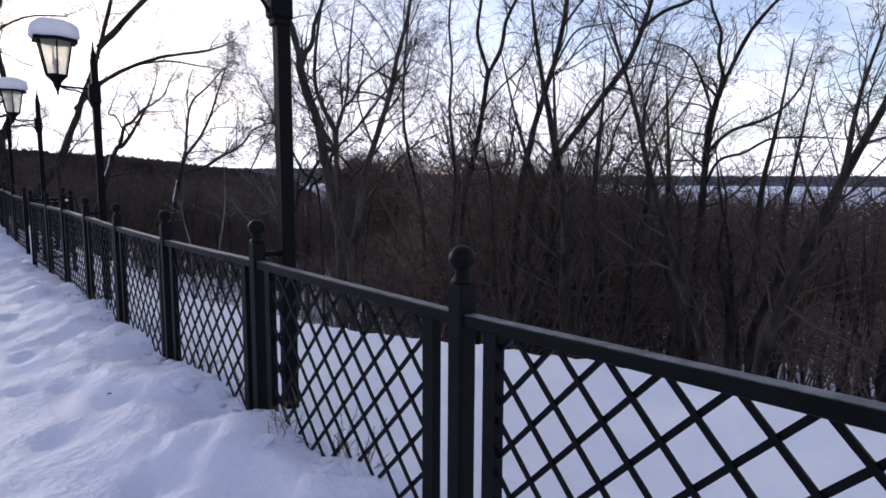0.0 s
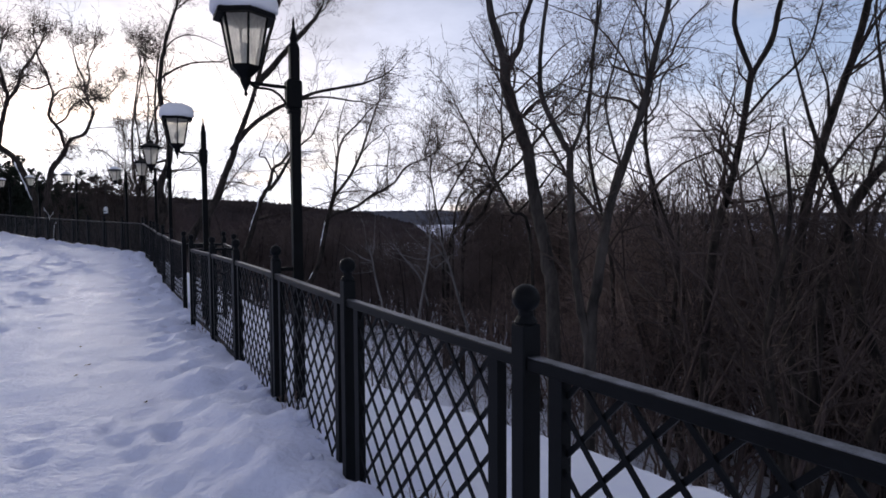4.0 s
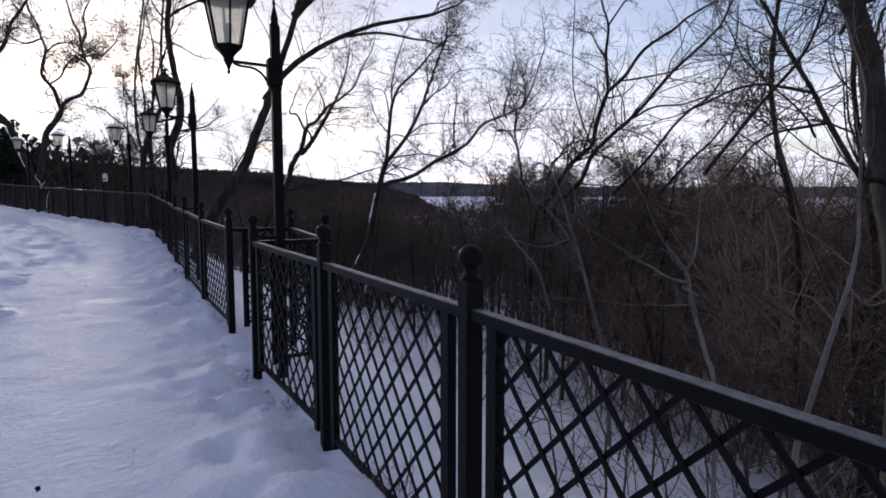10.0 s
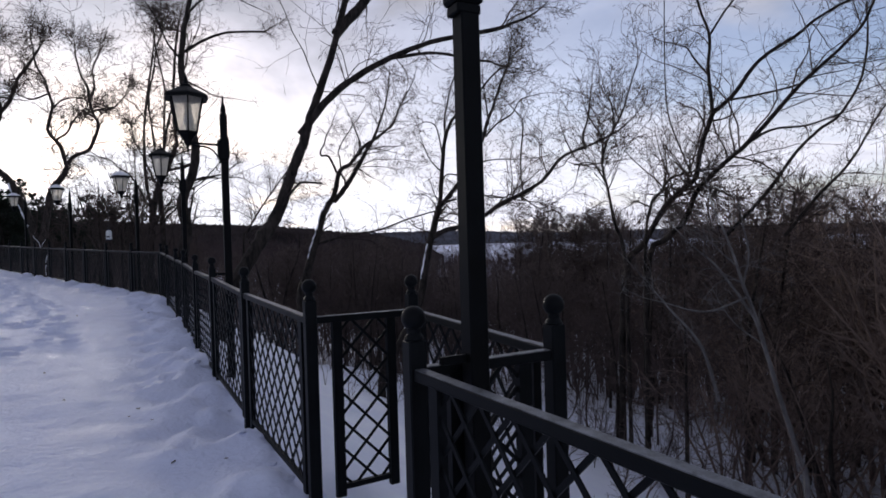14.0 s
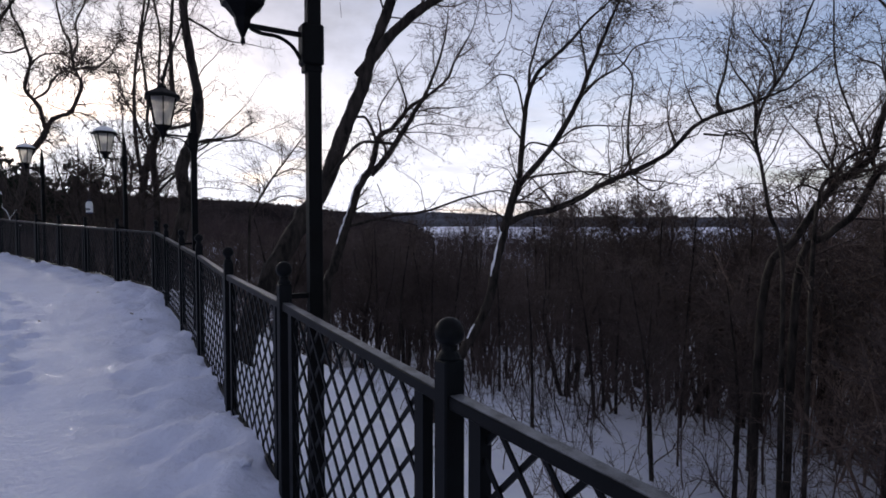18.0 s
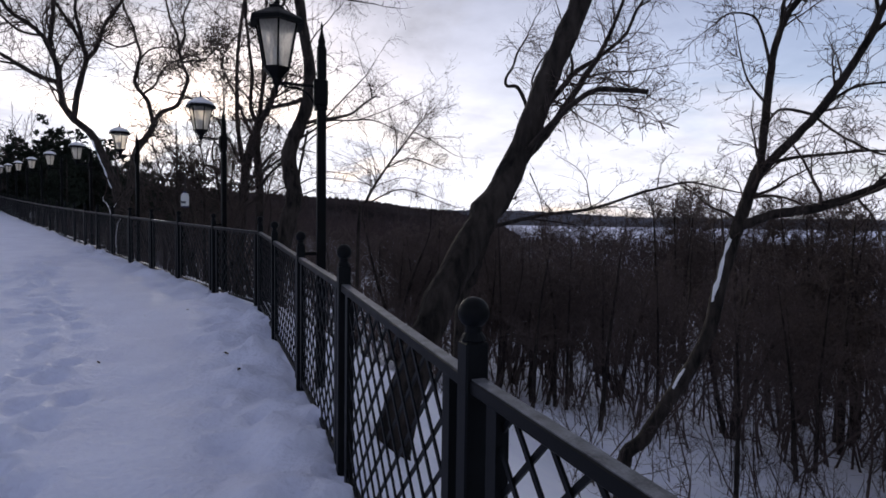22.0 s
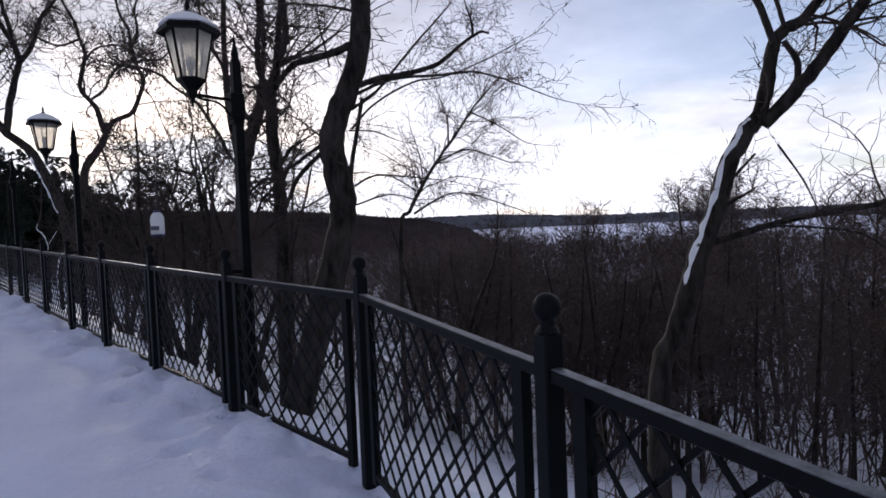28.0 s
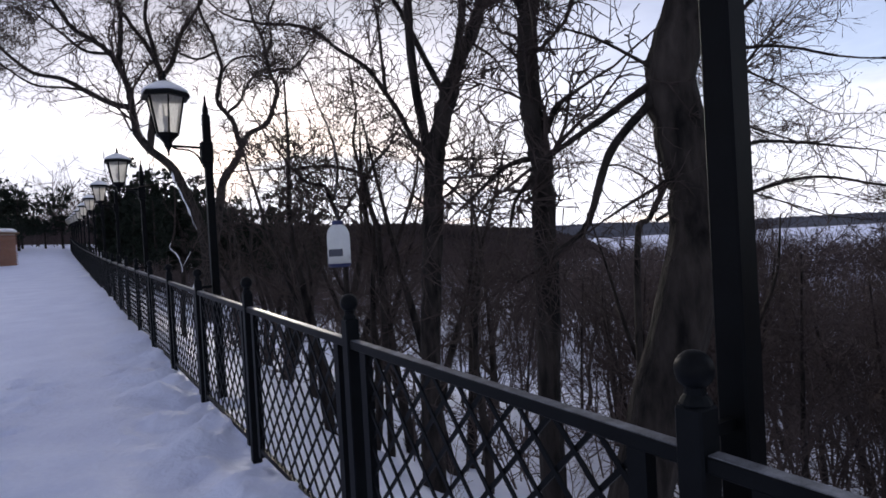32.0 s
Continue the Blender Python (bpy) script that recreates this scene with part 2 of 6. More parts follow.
# frosted glass and milky plastic: both let the sky behind shine through
def frosted(name, through_colour, back, lo, hi):
    m = bpy.data.materials.new(name)
    m.use_nodes = True
    n, l = m.node_tree.nodes, m.node_tree.links
    n.remove(n["Principled BSDF"])
    diffuse, clear_, gloss = (n.new("ShaderNodeBsdf" + k) for k in ("Translucent", "Transparent", "Glossy"))
    one, two = n.new("ShaderNodeMixShader"), n.new("ShaderNodeMixShader")
    diffuse.inputs[0].default_value, clear_.inputs[0].default_value = (*through_colour, 1), (*back, 1)
    gloss.inputs["Roughness"].default_value = 0.15
    tex, rng = n.new("ShaderNodeTexNoise"), n.new("ShaderNodeMapRange")
    tex.inputs["Scale"].default_value = 9.0
    rng.inputs["To Min"].default_value, rng.inputs["To Max"].default_value = lo, hi
    l.new(tex.outputs[0], rng.inputs[0])
    l.new(rng.outputs[0], one.inputs[0])
    l.new(diffuse.outputs[0], one.inputs[1])
    l.new(clear_.outputs[0], one.inputs[2])
    two.inputs[0].default_value = 0.06
    l.new(one.outputs[0], two.inputs[1])
    l.new(gloss.outputs[0], two.inputs[2])
    l.new(two.outputs[0], n["Material Output"].inputs[0])
    return m


GLASS = frosted("frosted_glass", (0.93, 0.91, 0.86), (0.92, 0.90, 0.84), 0.35, 0.7)
PLASTIC = frosted("milky_plastic", (0.90, 0.93, 0.95), (0.90, 0.93, 0.95), 0.05, 0.2)


# ---- helpers for meshes ----
def part(name, bm, mat, parent=None, label="", smooth=False):
    """Links a bmesh as one mesh object, under a thing or a part."""
    me = bpy.data.meshes.new(name)
    bm.to_mesh(me)
    bm.free()
    me.materials.append(mat)
    if smooth:
        me.polygons.foreach_set("use_smooth", [True] * len(me.polygons))
    ob = new(name, me)
    ob.parent = parent
    if label:
        ob["label"] = label
    return ob


def mesh_from(name, verts, quads, mat, parent=None, smooth=False, tris=None):
    """A mesh object from numpy arrays."""
    me = bpy.data.meshes.new(name)
    verts = np.asarray(verts, dtype=np.float32).reshape(-1, 3)
    quads = np.asarray(quads, dtype=np.int32).reshape(-1, 4)
    me.vertices.add(len(verts))
    me.vertices.foreach_set("co", verts.ravel())
    me.loops.add(quads.size)
    me.loops.foreach_set("vertex_index", quads.ravel())
    me.polygons.add(len(quads))
    me.polygons.foreach_set("loop_start", np.arange(0, quads.size, 4, dtype=np.int32))
    if smooth:
        me.polygons.foreach_set("use_smooth", np.ones(len(quads), dtype=bool))
    me.update(calc_edges=True)
    me.materials.append(mat)
    ob = new(name, me)
    ob.parent = parent
    return ob


def empty(name, at=(0, 0, 0), turn=0.0):
    ob = new(name)
    ob.matrix_world = pose(*at, 0, 0, turn)
    return ob


def add_box(bm, x0, x1, y0, y1, z0, z1, bevel=0.0, top=1.0):
    """A box; top scales its upper face."""
    cx, cy = (x0 + x1) / 2, (y0 + y1) / 2
    v = []
    for z, s in ((z0, 1.0), (z1, top)):
        for x, y in ((x0, y0), (x1, y0), (x1, y1), (x0, y1)):
            v.append(bm.verts.new((cx + (x - cx) * s, cy + (y - cy) * s, z)))
    for f in ((3, 2, 1, 0), (4, 5, 6, 7), (0, 1, 5, 4), (1, 2, 6, 5), (2, 3, 7, 6), (3, 0, 4, 7)):
        bm.faces.new([v[i] for i in f])
    if bevel:
        bmesh.ops.bevel(bm, geom=list({e for q in v for e in q.link_edges}), offset=bevel, segments=1, affect="EDGES")


def add_bar(bm, a, b, w, h, side=(0, 1, 0)):
    """A straight bar from a to b; w across side, h across the third way."""
    a, b = Vector(a), Vector(b)
    run = (b - a).normalized()
    s = (Vector(side) - run * run.dot(Vector(side))).normalized()
    t = run.cross(s)
    v = [bm.verts.new(p + s * (w / 2 * i) + t * (h / 2 * j)) for p in (a, b) for i, j in ((-1, -1), (1, -1), (1, 1), (-1, 1))]
    for f in ((3, 2, 1, 0), (4, 5, 6, 7), (0, 1, 5, 4), (1, 2, 6, 5), (2, 3, 7, 6), (3, 0, 4, 7)):
        bm.faces.new([v[i] for i in f])


def add_turned(bm, profile, sides=16, at=(0, 0, 0), turn=0.0):
    """A body of revolution from (radius, z) pairs."""
    rings = []
    for r, z in profile:
        if r < 1e-5:
            rings.append([bm.verts.new((at[0], at[1], at[2] + z))])
        else:
            rings.append([bm.verts.new((at[0] + r * math.cos(turn + 2 * math.pi * i / sides), at[1] + r * math.sin(turn + 2 * math.pi * i / sides), at[2] + z)) for i in range(sides)])
    for a, b in zip(rings, rings[1:]):
        for i in range(sides):
            j = (i + 1) % sides
            q = [a[i % len(a)], a[j % len(a)], b[j % len(b)], b[i % len(b)]]
            q = [p for k, p in enumerate(q) if p not in q[:k]]
            if len(q) > 2:
                bm.faces.new(q)
    for ring, flip in ((rings[0], True), (rings[-1], False)):
        if len(ring) > 2:
            bm.faces.new(ring[::-1] if flip else ring)


# smooth value noise on a plane
_table = np.random.RandomState(7).rand(256, 256)


def vnoise(x, y, size, shift=0):
    x, y = np.asarray(x) / size + 37.1 * shift, np.asarray(y) / size + 11.7 * shift
    i, j = np.floor(x).astype(int), np.floor(y).astype(int)
    u, v = x - i, y - j
    u, v = u * u * (3 - 2 * u), v * v * (3 - 2 * v)
    a, b = _table[i % 256, j % 256], _table[(i + 1) % 256, j % 256]
    c, d = _table[i % 256, (j + 1) % 256], _table[(i + 1) % 256, (j + 1) % 256]
    return (a * (1 - u) + b * u) * (1 - v) + (c * (1 - u) + d * u) * v - 0.5


# ---- plan: the line of fence posts (x, y, height of the ball's centre) ----
FIRST = [(1.22, -2.0, 1.40), (1.27, -0.18, 1.33), (1.35, 1.59, 1.250), (1.33, 3.42, 1.24), (1.27, 5.2, 1.22), (1.235, 6.93, 1.22), (1.21, 8.71, 1.235), (1.18, 10.57, 1.24), (1.15, 12.39, 1.23), (1.06, 14.31, 1.23)]
BAY = [(1.74, 14.32, 1.23), (1.81, 16.01, 1.25)]
SECOND = [(1.08, 15.95, 1.26), (0.99, 17.89, 1.295), (0.92, 19.78, 1.365), (0.89, 21.64, 1.385), (0.87, 23.6, 1.46), (0.86, 25.65, 1.49), (0.78, 27.59, 1.57), (0.73, 29.69, 1.63)]
STEP = (-0.695, 1.918)
THIRD = [(0.73 + STEP[0] * k, 29.69 + STEP[1] * k, 1.63 + 0.045 * k + 0.0009 * k * k) for k in range(1, 42)]
LINE = FIRST + SECOND + THIRD
_ly, _lx, _lz = (np.array([p[k] for p in LINE]) for k in (1, 0, 2))


def fence_x(y):
    return np.interp(y, _ly, _lx)


def path_z(y):
    drift = np.interp(y, [-5, -2, -0.2, 1.6, 3.5, 6.5], [0.02, 0.0, 0.05, 0.12, 0.09, 0.0])
    return np.interp(y, _ly, _lz) - 1.325 + drift + np.interp(y, [110, 150], [0, 1.0])


def ground_z(x, y):
    """Height of the snow: a promenade along the fence, a ledge beyond it, then the slope to the valley and the frozen lake."""
    x, y = np.asarray(x, float), np.asarray(y, float)
    d = (x - fence_x(y)) * 0.965
    z = path_z(y)
    bank = np.clip(-d - 2.6, 0, 40)
    z = z + 0.05 * np.minimum(bank, 6) + np.interp(bank, [6, 12, 40], [0, 0.35, 1.2]) * np.interp(y, [-10, 30], [0.3, 1.0])
    dip = np.interp(y, [3, 5, 8.7, 12, 14, 17, 22, 27, 31, 40, 60], [0.10, 0.09, 0.04, -0.08, -0.16, -0.14, -0.06, -0.08, -0.10, -0.12, 0.0])
    z = z + dip * np.where(d < 0, np.exp(-(d / 0.75) ** 2), np.exp(-np.maximum(d, 0) / 6))
    width = np.interp(y, [-10, 2, 4, 5.5, 7, 9, 12, 19, 22, 27, 30], [2.8, 2.75, 2.1, 1.65, 1.4, 0.75, 0.42, 0.42, 0.22, 0.22, 0.42])
    e = np.maximum(0, d - width)
    drop = np.interp(e, [0, 0.5, 2, 5, 11, 20, 40, 80, 150, 400, 900], [0, 0.4, 1.45, 2.9, 4.6, 6.3, 9, 12, 15.5, 20, 25])
    fade = np.exp(-np.maximum(0, np.hypot(x, y - 15) - 60) / 300)
    z = z * np.where(e > 0, np.exp(-e / 40), 1) - drop
    calm = np.interp(-d, [0.6, 1.4], [1.0, 0.55])
    rough = vnoise(x, y, 2.2, 1) * 0.04 + (vnoise(x, y, 0.7, 2) * 0.022 + vnoise(x, y, 0.36, 15) * 0.024 + vnoise(x, y, 0.2, 3) * 0.032) * calm
    tracks = vnoise(x, y / 7, 0.42, 12) * 0.045 + vnoise(x, y / 4, 0.16, 13) * 0.014
    rough = rough + tracks * np.exp(-((d + 1.75) / 1.0) ** 2)
    rough = rough + 0.05 * np.exp(-((d + 0.42) / 0.22) ** 2) * (1 + 1.6 * vnoise(x, y, 0.5, 14))
    edge = np.exp(-((d + 0.25) / 0.55) ** 2)
    rough = rough + edge * (np.maximum(vnoise(x, y, 0.42, 4), -0.2) * 0.14 + vnoise(x, y, 0.2, 5) * 0.12)
    gap_y = np.abs(y[..., None] - _ly).min(-1) if y.ndim < 2 else np.abs(y[:1].T - _ly).min(-1)[None, :]
    pile = np.exp(-((d + 0.12) / 0.22) ** 2) * (1 - np.exp(-(gap_y / 0.4) ** 2)) * np.interp(y, [0, 2, 60, 70], [0, 1, 1, 0])
    rough = rough + pile * np.interp(y, [14, 20], [0.45, 1.0]) * (0.11 + 0.12 * vnoise(x, y, 0.3, 16) + 0.16 * vnoise(x, y, 0.16, 17))
    slope = np.clip(e / 4, 0, 1)
    rough = rough + slope * (vnoise(x, y, 5, 6) * 0.6 + vnoise(x, y, 1.4, 7) * 0.16)
    return z + rough * fade


# trodden places: dents in the snow beside the fence and along the track
_rs = np.random.RandomState(11)
_dy = np.concatenate([_rs.uniform(-2, 9, 330), _rs.uniform(9, 40, 260)])
_do = np.concatenate([_rs.uniform(0.15, 2.6, 330), _rs.uniform(0.1, 0.8, 130), _rs.uniform(2.4, 4.2, 130)])
DENTS = [(float(fence_x(y)) - o, y, r, dp) for y, o, r, dp in zip(_dy, _do, _rs.uniform(0.07, 0.13, 590), np.concatenate([_rs.uniform(0.008, 0.030, 330), _rs.uniform(0.015, 0.055, 130), _rs.uniform(0.045, 0.10, 130)]))]

# a line of footprints along the far side of the walk
for k in range(56):
    y = 23.0 + 0.29 * k
    x = float(np.interp(y, [23, 26, 28, 29.6, 34, 40], [-0.95, -1.25, -1.62, -2.0, -3.15, -4.6])) + (0.15 if k % 2 else -0.15) + _rs.normal() * 0.05
    DENTS.append((x - 0.3 * (k % 5 == 0), y + _rs.normal() * 0.05, _rs.uniform(0.10, 0.14), _rs.uniform(0.05, 0.09)))


def axis(lo, hi, fine, low, high, growth):
    mid = list(np.arange(lo, hi, fine))
    step, p = fine, lo
    below = []
    while p > low:
        step *= growth
        p -= step
        below.append(p)
    step, p = fine, mid[-1]
    above = []
    while p < high:
        step *= growth
        p += step
        above.append(p)
    return np.array(below[::-1] + mid + above)


gx, gy = axis(-4.2, 3.4, 0.075, -4200, 5200, 1.10), axis(-1.0, 41.0, 0.085, -1500, 5600, 1.10)
GX, GY = np.meshgrid(gx, gy, indexing="ij")
GZ = ground_z(GX, GY)
for cx, cy, r, dp in DENTS:
    i0, i1 = np.searchsorted(gx, (cx - 3 * r, cx + 3 * r))
    j0, j1 = np.searchsorted(gy, (cy - 4 * r, cy + 4 * r))
    a, b = GX[i0:i1, j0:j1] - cx, (GY[i0:i1, j0:j1] - cy) / 1.5
    q = (a * a + b * b) / (r * r)
    GZ[i0:i1, j0:j1] += dp * (-np.exp(-q * 1.6) + 0.45 * np.exp(-(np.sqrt(q) - 1.35) ** 2 * 6))
nx, ny = GX.shape
idx = np.arange(nx * ny).reshape(nx, ny)
ground = mesh_from("ground", np.stack([GX, GY, GZ], -1), np.stack([idx[:-1, :-1], idx[1:, :-1], idx[1:, 1:], idx[:-1, 1:]], -1), PATH_SNOW, smooth=True)
ground.data.materials.append(FRESH_SNOW)
_mx, _my = (GX[:-1, :-1] + GX[1:, 1:]) / 2, (GY[:-1, :-1] + GY[1:, 1:]) / 2
_md = _mx - fence_x(_my)
ground.data.polygons.foreach_set("material_index", ((_md > 0.12) & (_md < 90) & (_my > -90) & (_my < 160)).astype(np.int32).ravel())
tagged(ground, "trodden snow on a promenade that falls away to a wooded valley", "ground", kind="structure")


def floor_z(x, y):
    return float(ground_z(x, y))


# ---- far land: wooded hill and distant shore ----
def ridge(name, mat, near, far, az, tops, base, teeth, label, seed):
    """A long wooded rise, seen across the valley: azimuth in degrees from +y, heights of its crest in degrees above eye level."""
    r = np.random.RandomState(seed)
    a = np.radians(np.linspace(az[0], az[1], 900))
    crest = np.interp(np.degrees(a), tops[0], tops[1])
    rows_ = []
    for k in range(9):
        f = k / 8
        dist = near + (far - near) * f
        z = base + (far * np.tan(np.radians(crest)) + 1.8 - base) * (f ** 0.8)
        z = z + (teeth * (r.rand(900) - 0.3) if k > 1 else 0)
        rows_.append(np.stack([dist * np.sin(a), dist * np.cos(a), z], -1))
    back = rows_[-1].copy()
    back[:, :2] *= 1.3
    back[:, 2] = base - 5
    rows_.append(back)
    v = np.array(rows_)
    ix = np.arange(v.shape[0] * 900).reshape(v.shape[0], 900)
    ob = mesh_from(name, v, np.stack([ix[:-1, :-1], ix[:-1, 1:], ix[1:, 1:], ix[1:, :-1]], -1), mat)
    return tagged(ob, label, "hill", kind="structure")


ridge("backdrop", HILL, 420, 800, (-40, 33), ([-40, -10, 5, 11, 16, 21, 25, 28, 33], [3.2, 2.6, 2.0, 1.75, 1.2, 0.65, -0.4, -2.4, -3.4]), -24, 3.5, "dark leafless wooded hill across the valley", 3)
ridge("backdrop", SHORE, 3400, 4300, (5, 130), ([5, 20, 28, 37, 55, 80, 130], [0.75, 0.9, 0.9, 0.45, 0.4, 0.4, 0.4]), -25, 9.0, "low wooded shore beyond the frozen lake, distance haze in its bluish colour", 4)


# ---- branches ----
def resample(points, n):
    """Catmull-Rom through the points, n+1 samples."""
    p = np.array(points, float)
    p = np.vstack([2 * p[0] - p[1], p, 2 * p[-1] - p[-2]])
    t = np.linspace(0, len(p) - 3 - 1e-6, n + 1)
    i = t.astype(int)
    u = (t - i)[:, None]
    a, b, c, d = p[i], p[i + 1], p[i + 2], p[i + 3]
    return 0.5 * (2 * b + (c - a) * u + (2 * a - 5 * b + 4 * c - d) * u ** 2 + (3 * b - a - 3 * c + d) * u ** 3)


def unit(v):
    return v / np.maximum(np.linalg.norm(v, axis=-1, keepdims=True), 1e-9)


def sprout(paths, radii, per, lo, angle, length, shrink, segs, wild, lift, r, rmin=0.003, least=0.0):
    """Side branches: per of them on each parent path. Returns their paths and radii."""
    n, s = len(paths), paths.shape[1] - 1
    who = np.repeat(np.arange(n), per)
    t = r.uniform(lo, 1.0, len(who)) * s
    i = np.minimum(t.astype(int), s - 1)
    u = (t - i)[:, None]
    a, b = paths[who, i], paths[who, i + 1]
    start = a * (1 - u) + b * u
    tangent = unit(b - a)
    side = unit(np.cross(tangent, r.normal(size=(len(who), 3))))
    ang = np.radians(r.uniform(angle[0], angle[1], len(who)))[:, None]
    way = tangent * np.cos(ang) + side * np.sin(ang)
    whole = np.linalg.norm(np.diff(paths, axis=1), axis=2).sum(1)[who]
    size = whole * r.uniform(length[0], length[1], len(who)) * (1.15 - 0.6 * t / s)
    if least:
        size = np.maximum(size, least * r.uniform(0.6, 1.3, len(who)))
    rad = (radii[who, i] * (1 - u[:, 0]) + radii[who, i + 1] * u[:, 0]) * shrink * r.uniform(0.7, 1.1, len(who))
    rad = np.maximum(np.minimum(rad, 0.017 * size + rmin), rmin)
    out_p = np.empty((len(who), segs + 1, 3))
    out_p[:, 0] = start
    # each one keeps to a bend of its own, with small crooks on the way
    bend = r.normal(size=way.shape) * wild * 1.5 / segs
    for k in range(segs):
        way = unit(way + bend + r.normal(size=way.shape) * wild * 0.5 + np.array([0, 0, lift]))
        out_p[:, k + 1] = out_p[:, k] + way * (size / segs)[:, None]
    out_r = rad[:, None] * np.linspace(1, 0.2, segs + 1)[None, :]
    return out_p, np.maximum(out_r, rmin * 0.6)


def blades(groups):
    """The finest twigs: one narrow strip along each piece of path."""
    vs, qs, base = [], [], 0
    r = np.random.RandomState(2)
    for p, rad in groups:
        a, b = p[:, :-1].reshape(-1, 3), p[:, 1:].reshape(-1, 3)
        ra, rb = rad[:, :-1].reshape(-1, 1), rad[:, 1:].reshape(-1, 1)
        s = unit(np.cross(b - a, r.normal(size=a.shape)))
        v = np.stack([a - s * ra, a + s * ra, b + s * rb, b - s * rb], 1)
        qs.append(base + np.arange(len(a) * 4).reshape(-1, 4))
        vs.append(v.reshape(-1, 3))
        base += len(a) * 4
    return np.concatenate(vs), np.concatenate(qs)


def both(thick, fine_ones):
    """Prisms for the thicker branches, strips for the finest, in one mesh."""
    v1, q1 = prisms(thick)
    if not fine_ones:
        return v1, q1
    v2, q2 = blades(fine_ones)
    return np.concatenate([v1, v2]), np.concatenate([q1, q2 + len(v1)])


def prisms(groups):
    """Three-sided prisms along all the paths given: vertices and quads."""
    vs, qs, base = [], [], 0
    for p, rad in groups:
        a, b = p[:, :-1].reshape(-1, 3), p[:, 1:].reshape(-1, 3)
        ra, rb = rad[:, :-1].reshape(-1, 1), rad[:, 1:].reshape(-1, 1)
        d = unit(b - a)
        ref = np.where(np.abs(d[:, 2:]) > 0.9, [[1.0, 0, 0]], [[0, 0, 1.0]])
        s = unit(np.cross(d, ref))
        t = np.cross(d, s)
        ring = [(s * math.cos(q) + t * math.sin(q)) for q in (0, 2.094, 4.189)]
        v = np.stack([a + ring[0] * ra, a + ring[1] * ra, a + ring[2] * ra, b + ring[0] * rb, b + ring[1] * rb, b + ring[2] * rb], 1)
        o = base + np.arange(len(a))[:, None] * 6
        qs.append(np.stack([np.concatenate([o + m for m in f], 1) for f in ((0, 1, 4, 3), (1, 2, 5, 4), (2, 0, 3, 5))], 1).reshape(-1, 4))
        vs.append(v.reshape(-1, 3))
        base += v.shape[0] * 6
    return np.concatenate(vs), np.concatenate(qs)


def tubes(limbs, r, sides=9, knots=0.12):
    """Round limbs with an uneven surface; limbs are (path, radii)."""
    vs, qs, base = [], [], 0
    for p, rad in limbs:
        n = len(p)
        d = unit(np.gradient(p, axis=0))
        s = unit(np.cross(d, [[0.31, 0.95, 0.05]]))
        t = np.cross(d, s)
        q = np.linspace(0, 2 * math.pi, sides, endpoint=False)
        wob = 1 + knots * (r.normal(size=(n, sides)) * 0.35 + r.normal(size=(n, 1)) * 0.25)
        ring = p[:, None] + (s[:, None] * np.cos(q)[None, :, None] + t[:, None] * np.sin(q)[None, :, None]) * (rad[:, None] * wob)[..., None]
        ix = base + np.arange(n * sides).reshape(n, sides)
        nxt = np.roll(ix, -1, axis=1)
        qs.append(np.stack([ix[:-1], nxt[:-1], nxt[1:], ix[1:]], -1).reshape(-1, 4))
        vs.append(ring.reshape(-1, 3))
        base += n * sides
    return np.concatenate(vs), np.concatenate(qs)


def snow_strip(name, limb, f0, f1, side, parent):
    """Snow lying along the upper side of a leaning limb."""
    p, rad = limb
    n = len(p) - 1
    k = np.arange(int(f0 * n), int(f1 * n) + 1)
    d = unit(np.gradient(p, axis=0))[k]
    top = unit(np.array([[*side, 0.55]]) - d * (d @ np.array([*side, 0.55]))[:, None])
    across = np.cross(d, top)
    rows_ = []
    wide = 1 + 0.45 * np.sin(k * 1.7) * np.sin(k * 0.6 + 1)
    for q in (-0.27, -0.14, 0, 0.14, 0.27):
        puff = (1.03 + 0.10 * math.cos(q * 3.4)) * np.where((k == k[0]) | (k == k[-1]), 0.8, 1.0)
        puff = puff * (1 + 0.10 * np.sin(k * 2.3 + q * 3))
        turn = q * wide + 0.08 * np.sin(k * 1.1)
        rows_.append(p[k] + (top * np.cos(turn)[:, None] + across * np.sin(turn)[:, None]) * (rad[k] * puff)[:, None])
    v = np.array(rows_)
    ix = np.arange(5 * len(k)).reshape(5, len(k))
    return mesh_from(name, v, np.stack([ix[:-1, :-1], ix[:-1, 1:], ix[1:, 1:], ix[1:, :-1]], -1), SNOW_CAP, parent, True)


def limb(r0, r1, *points):
    """A main limb: radius at its foot and at its end, and the bends that it runs through."""
    return points, r0, r1


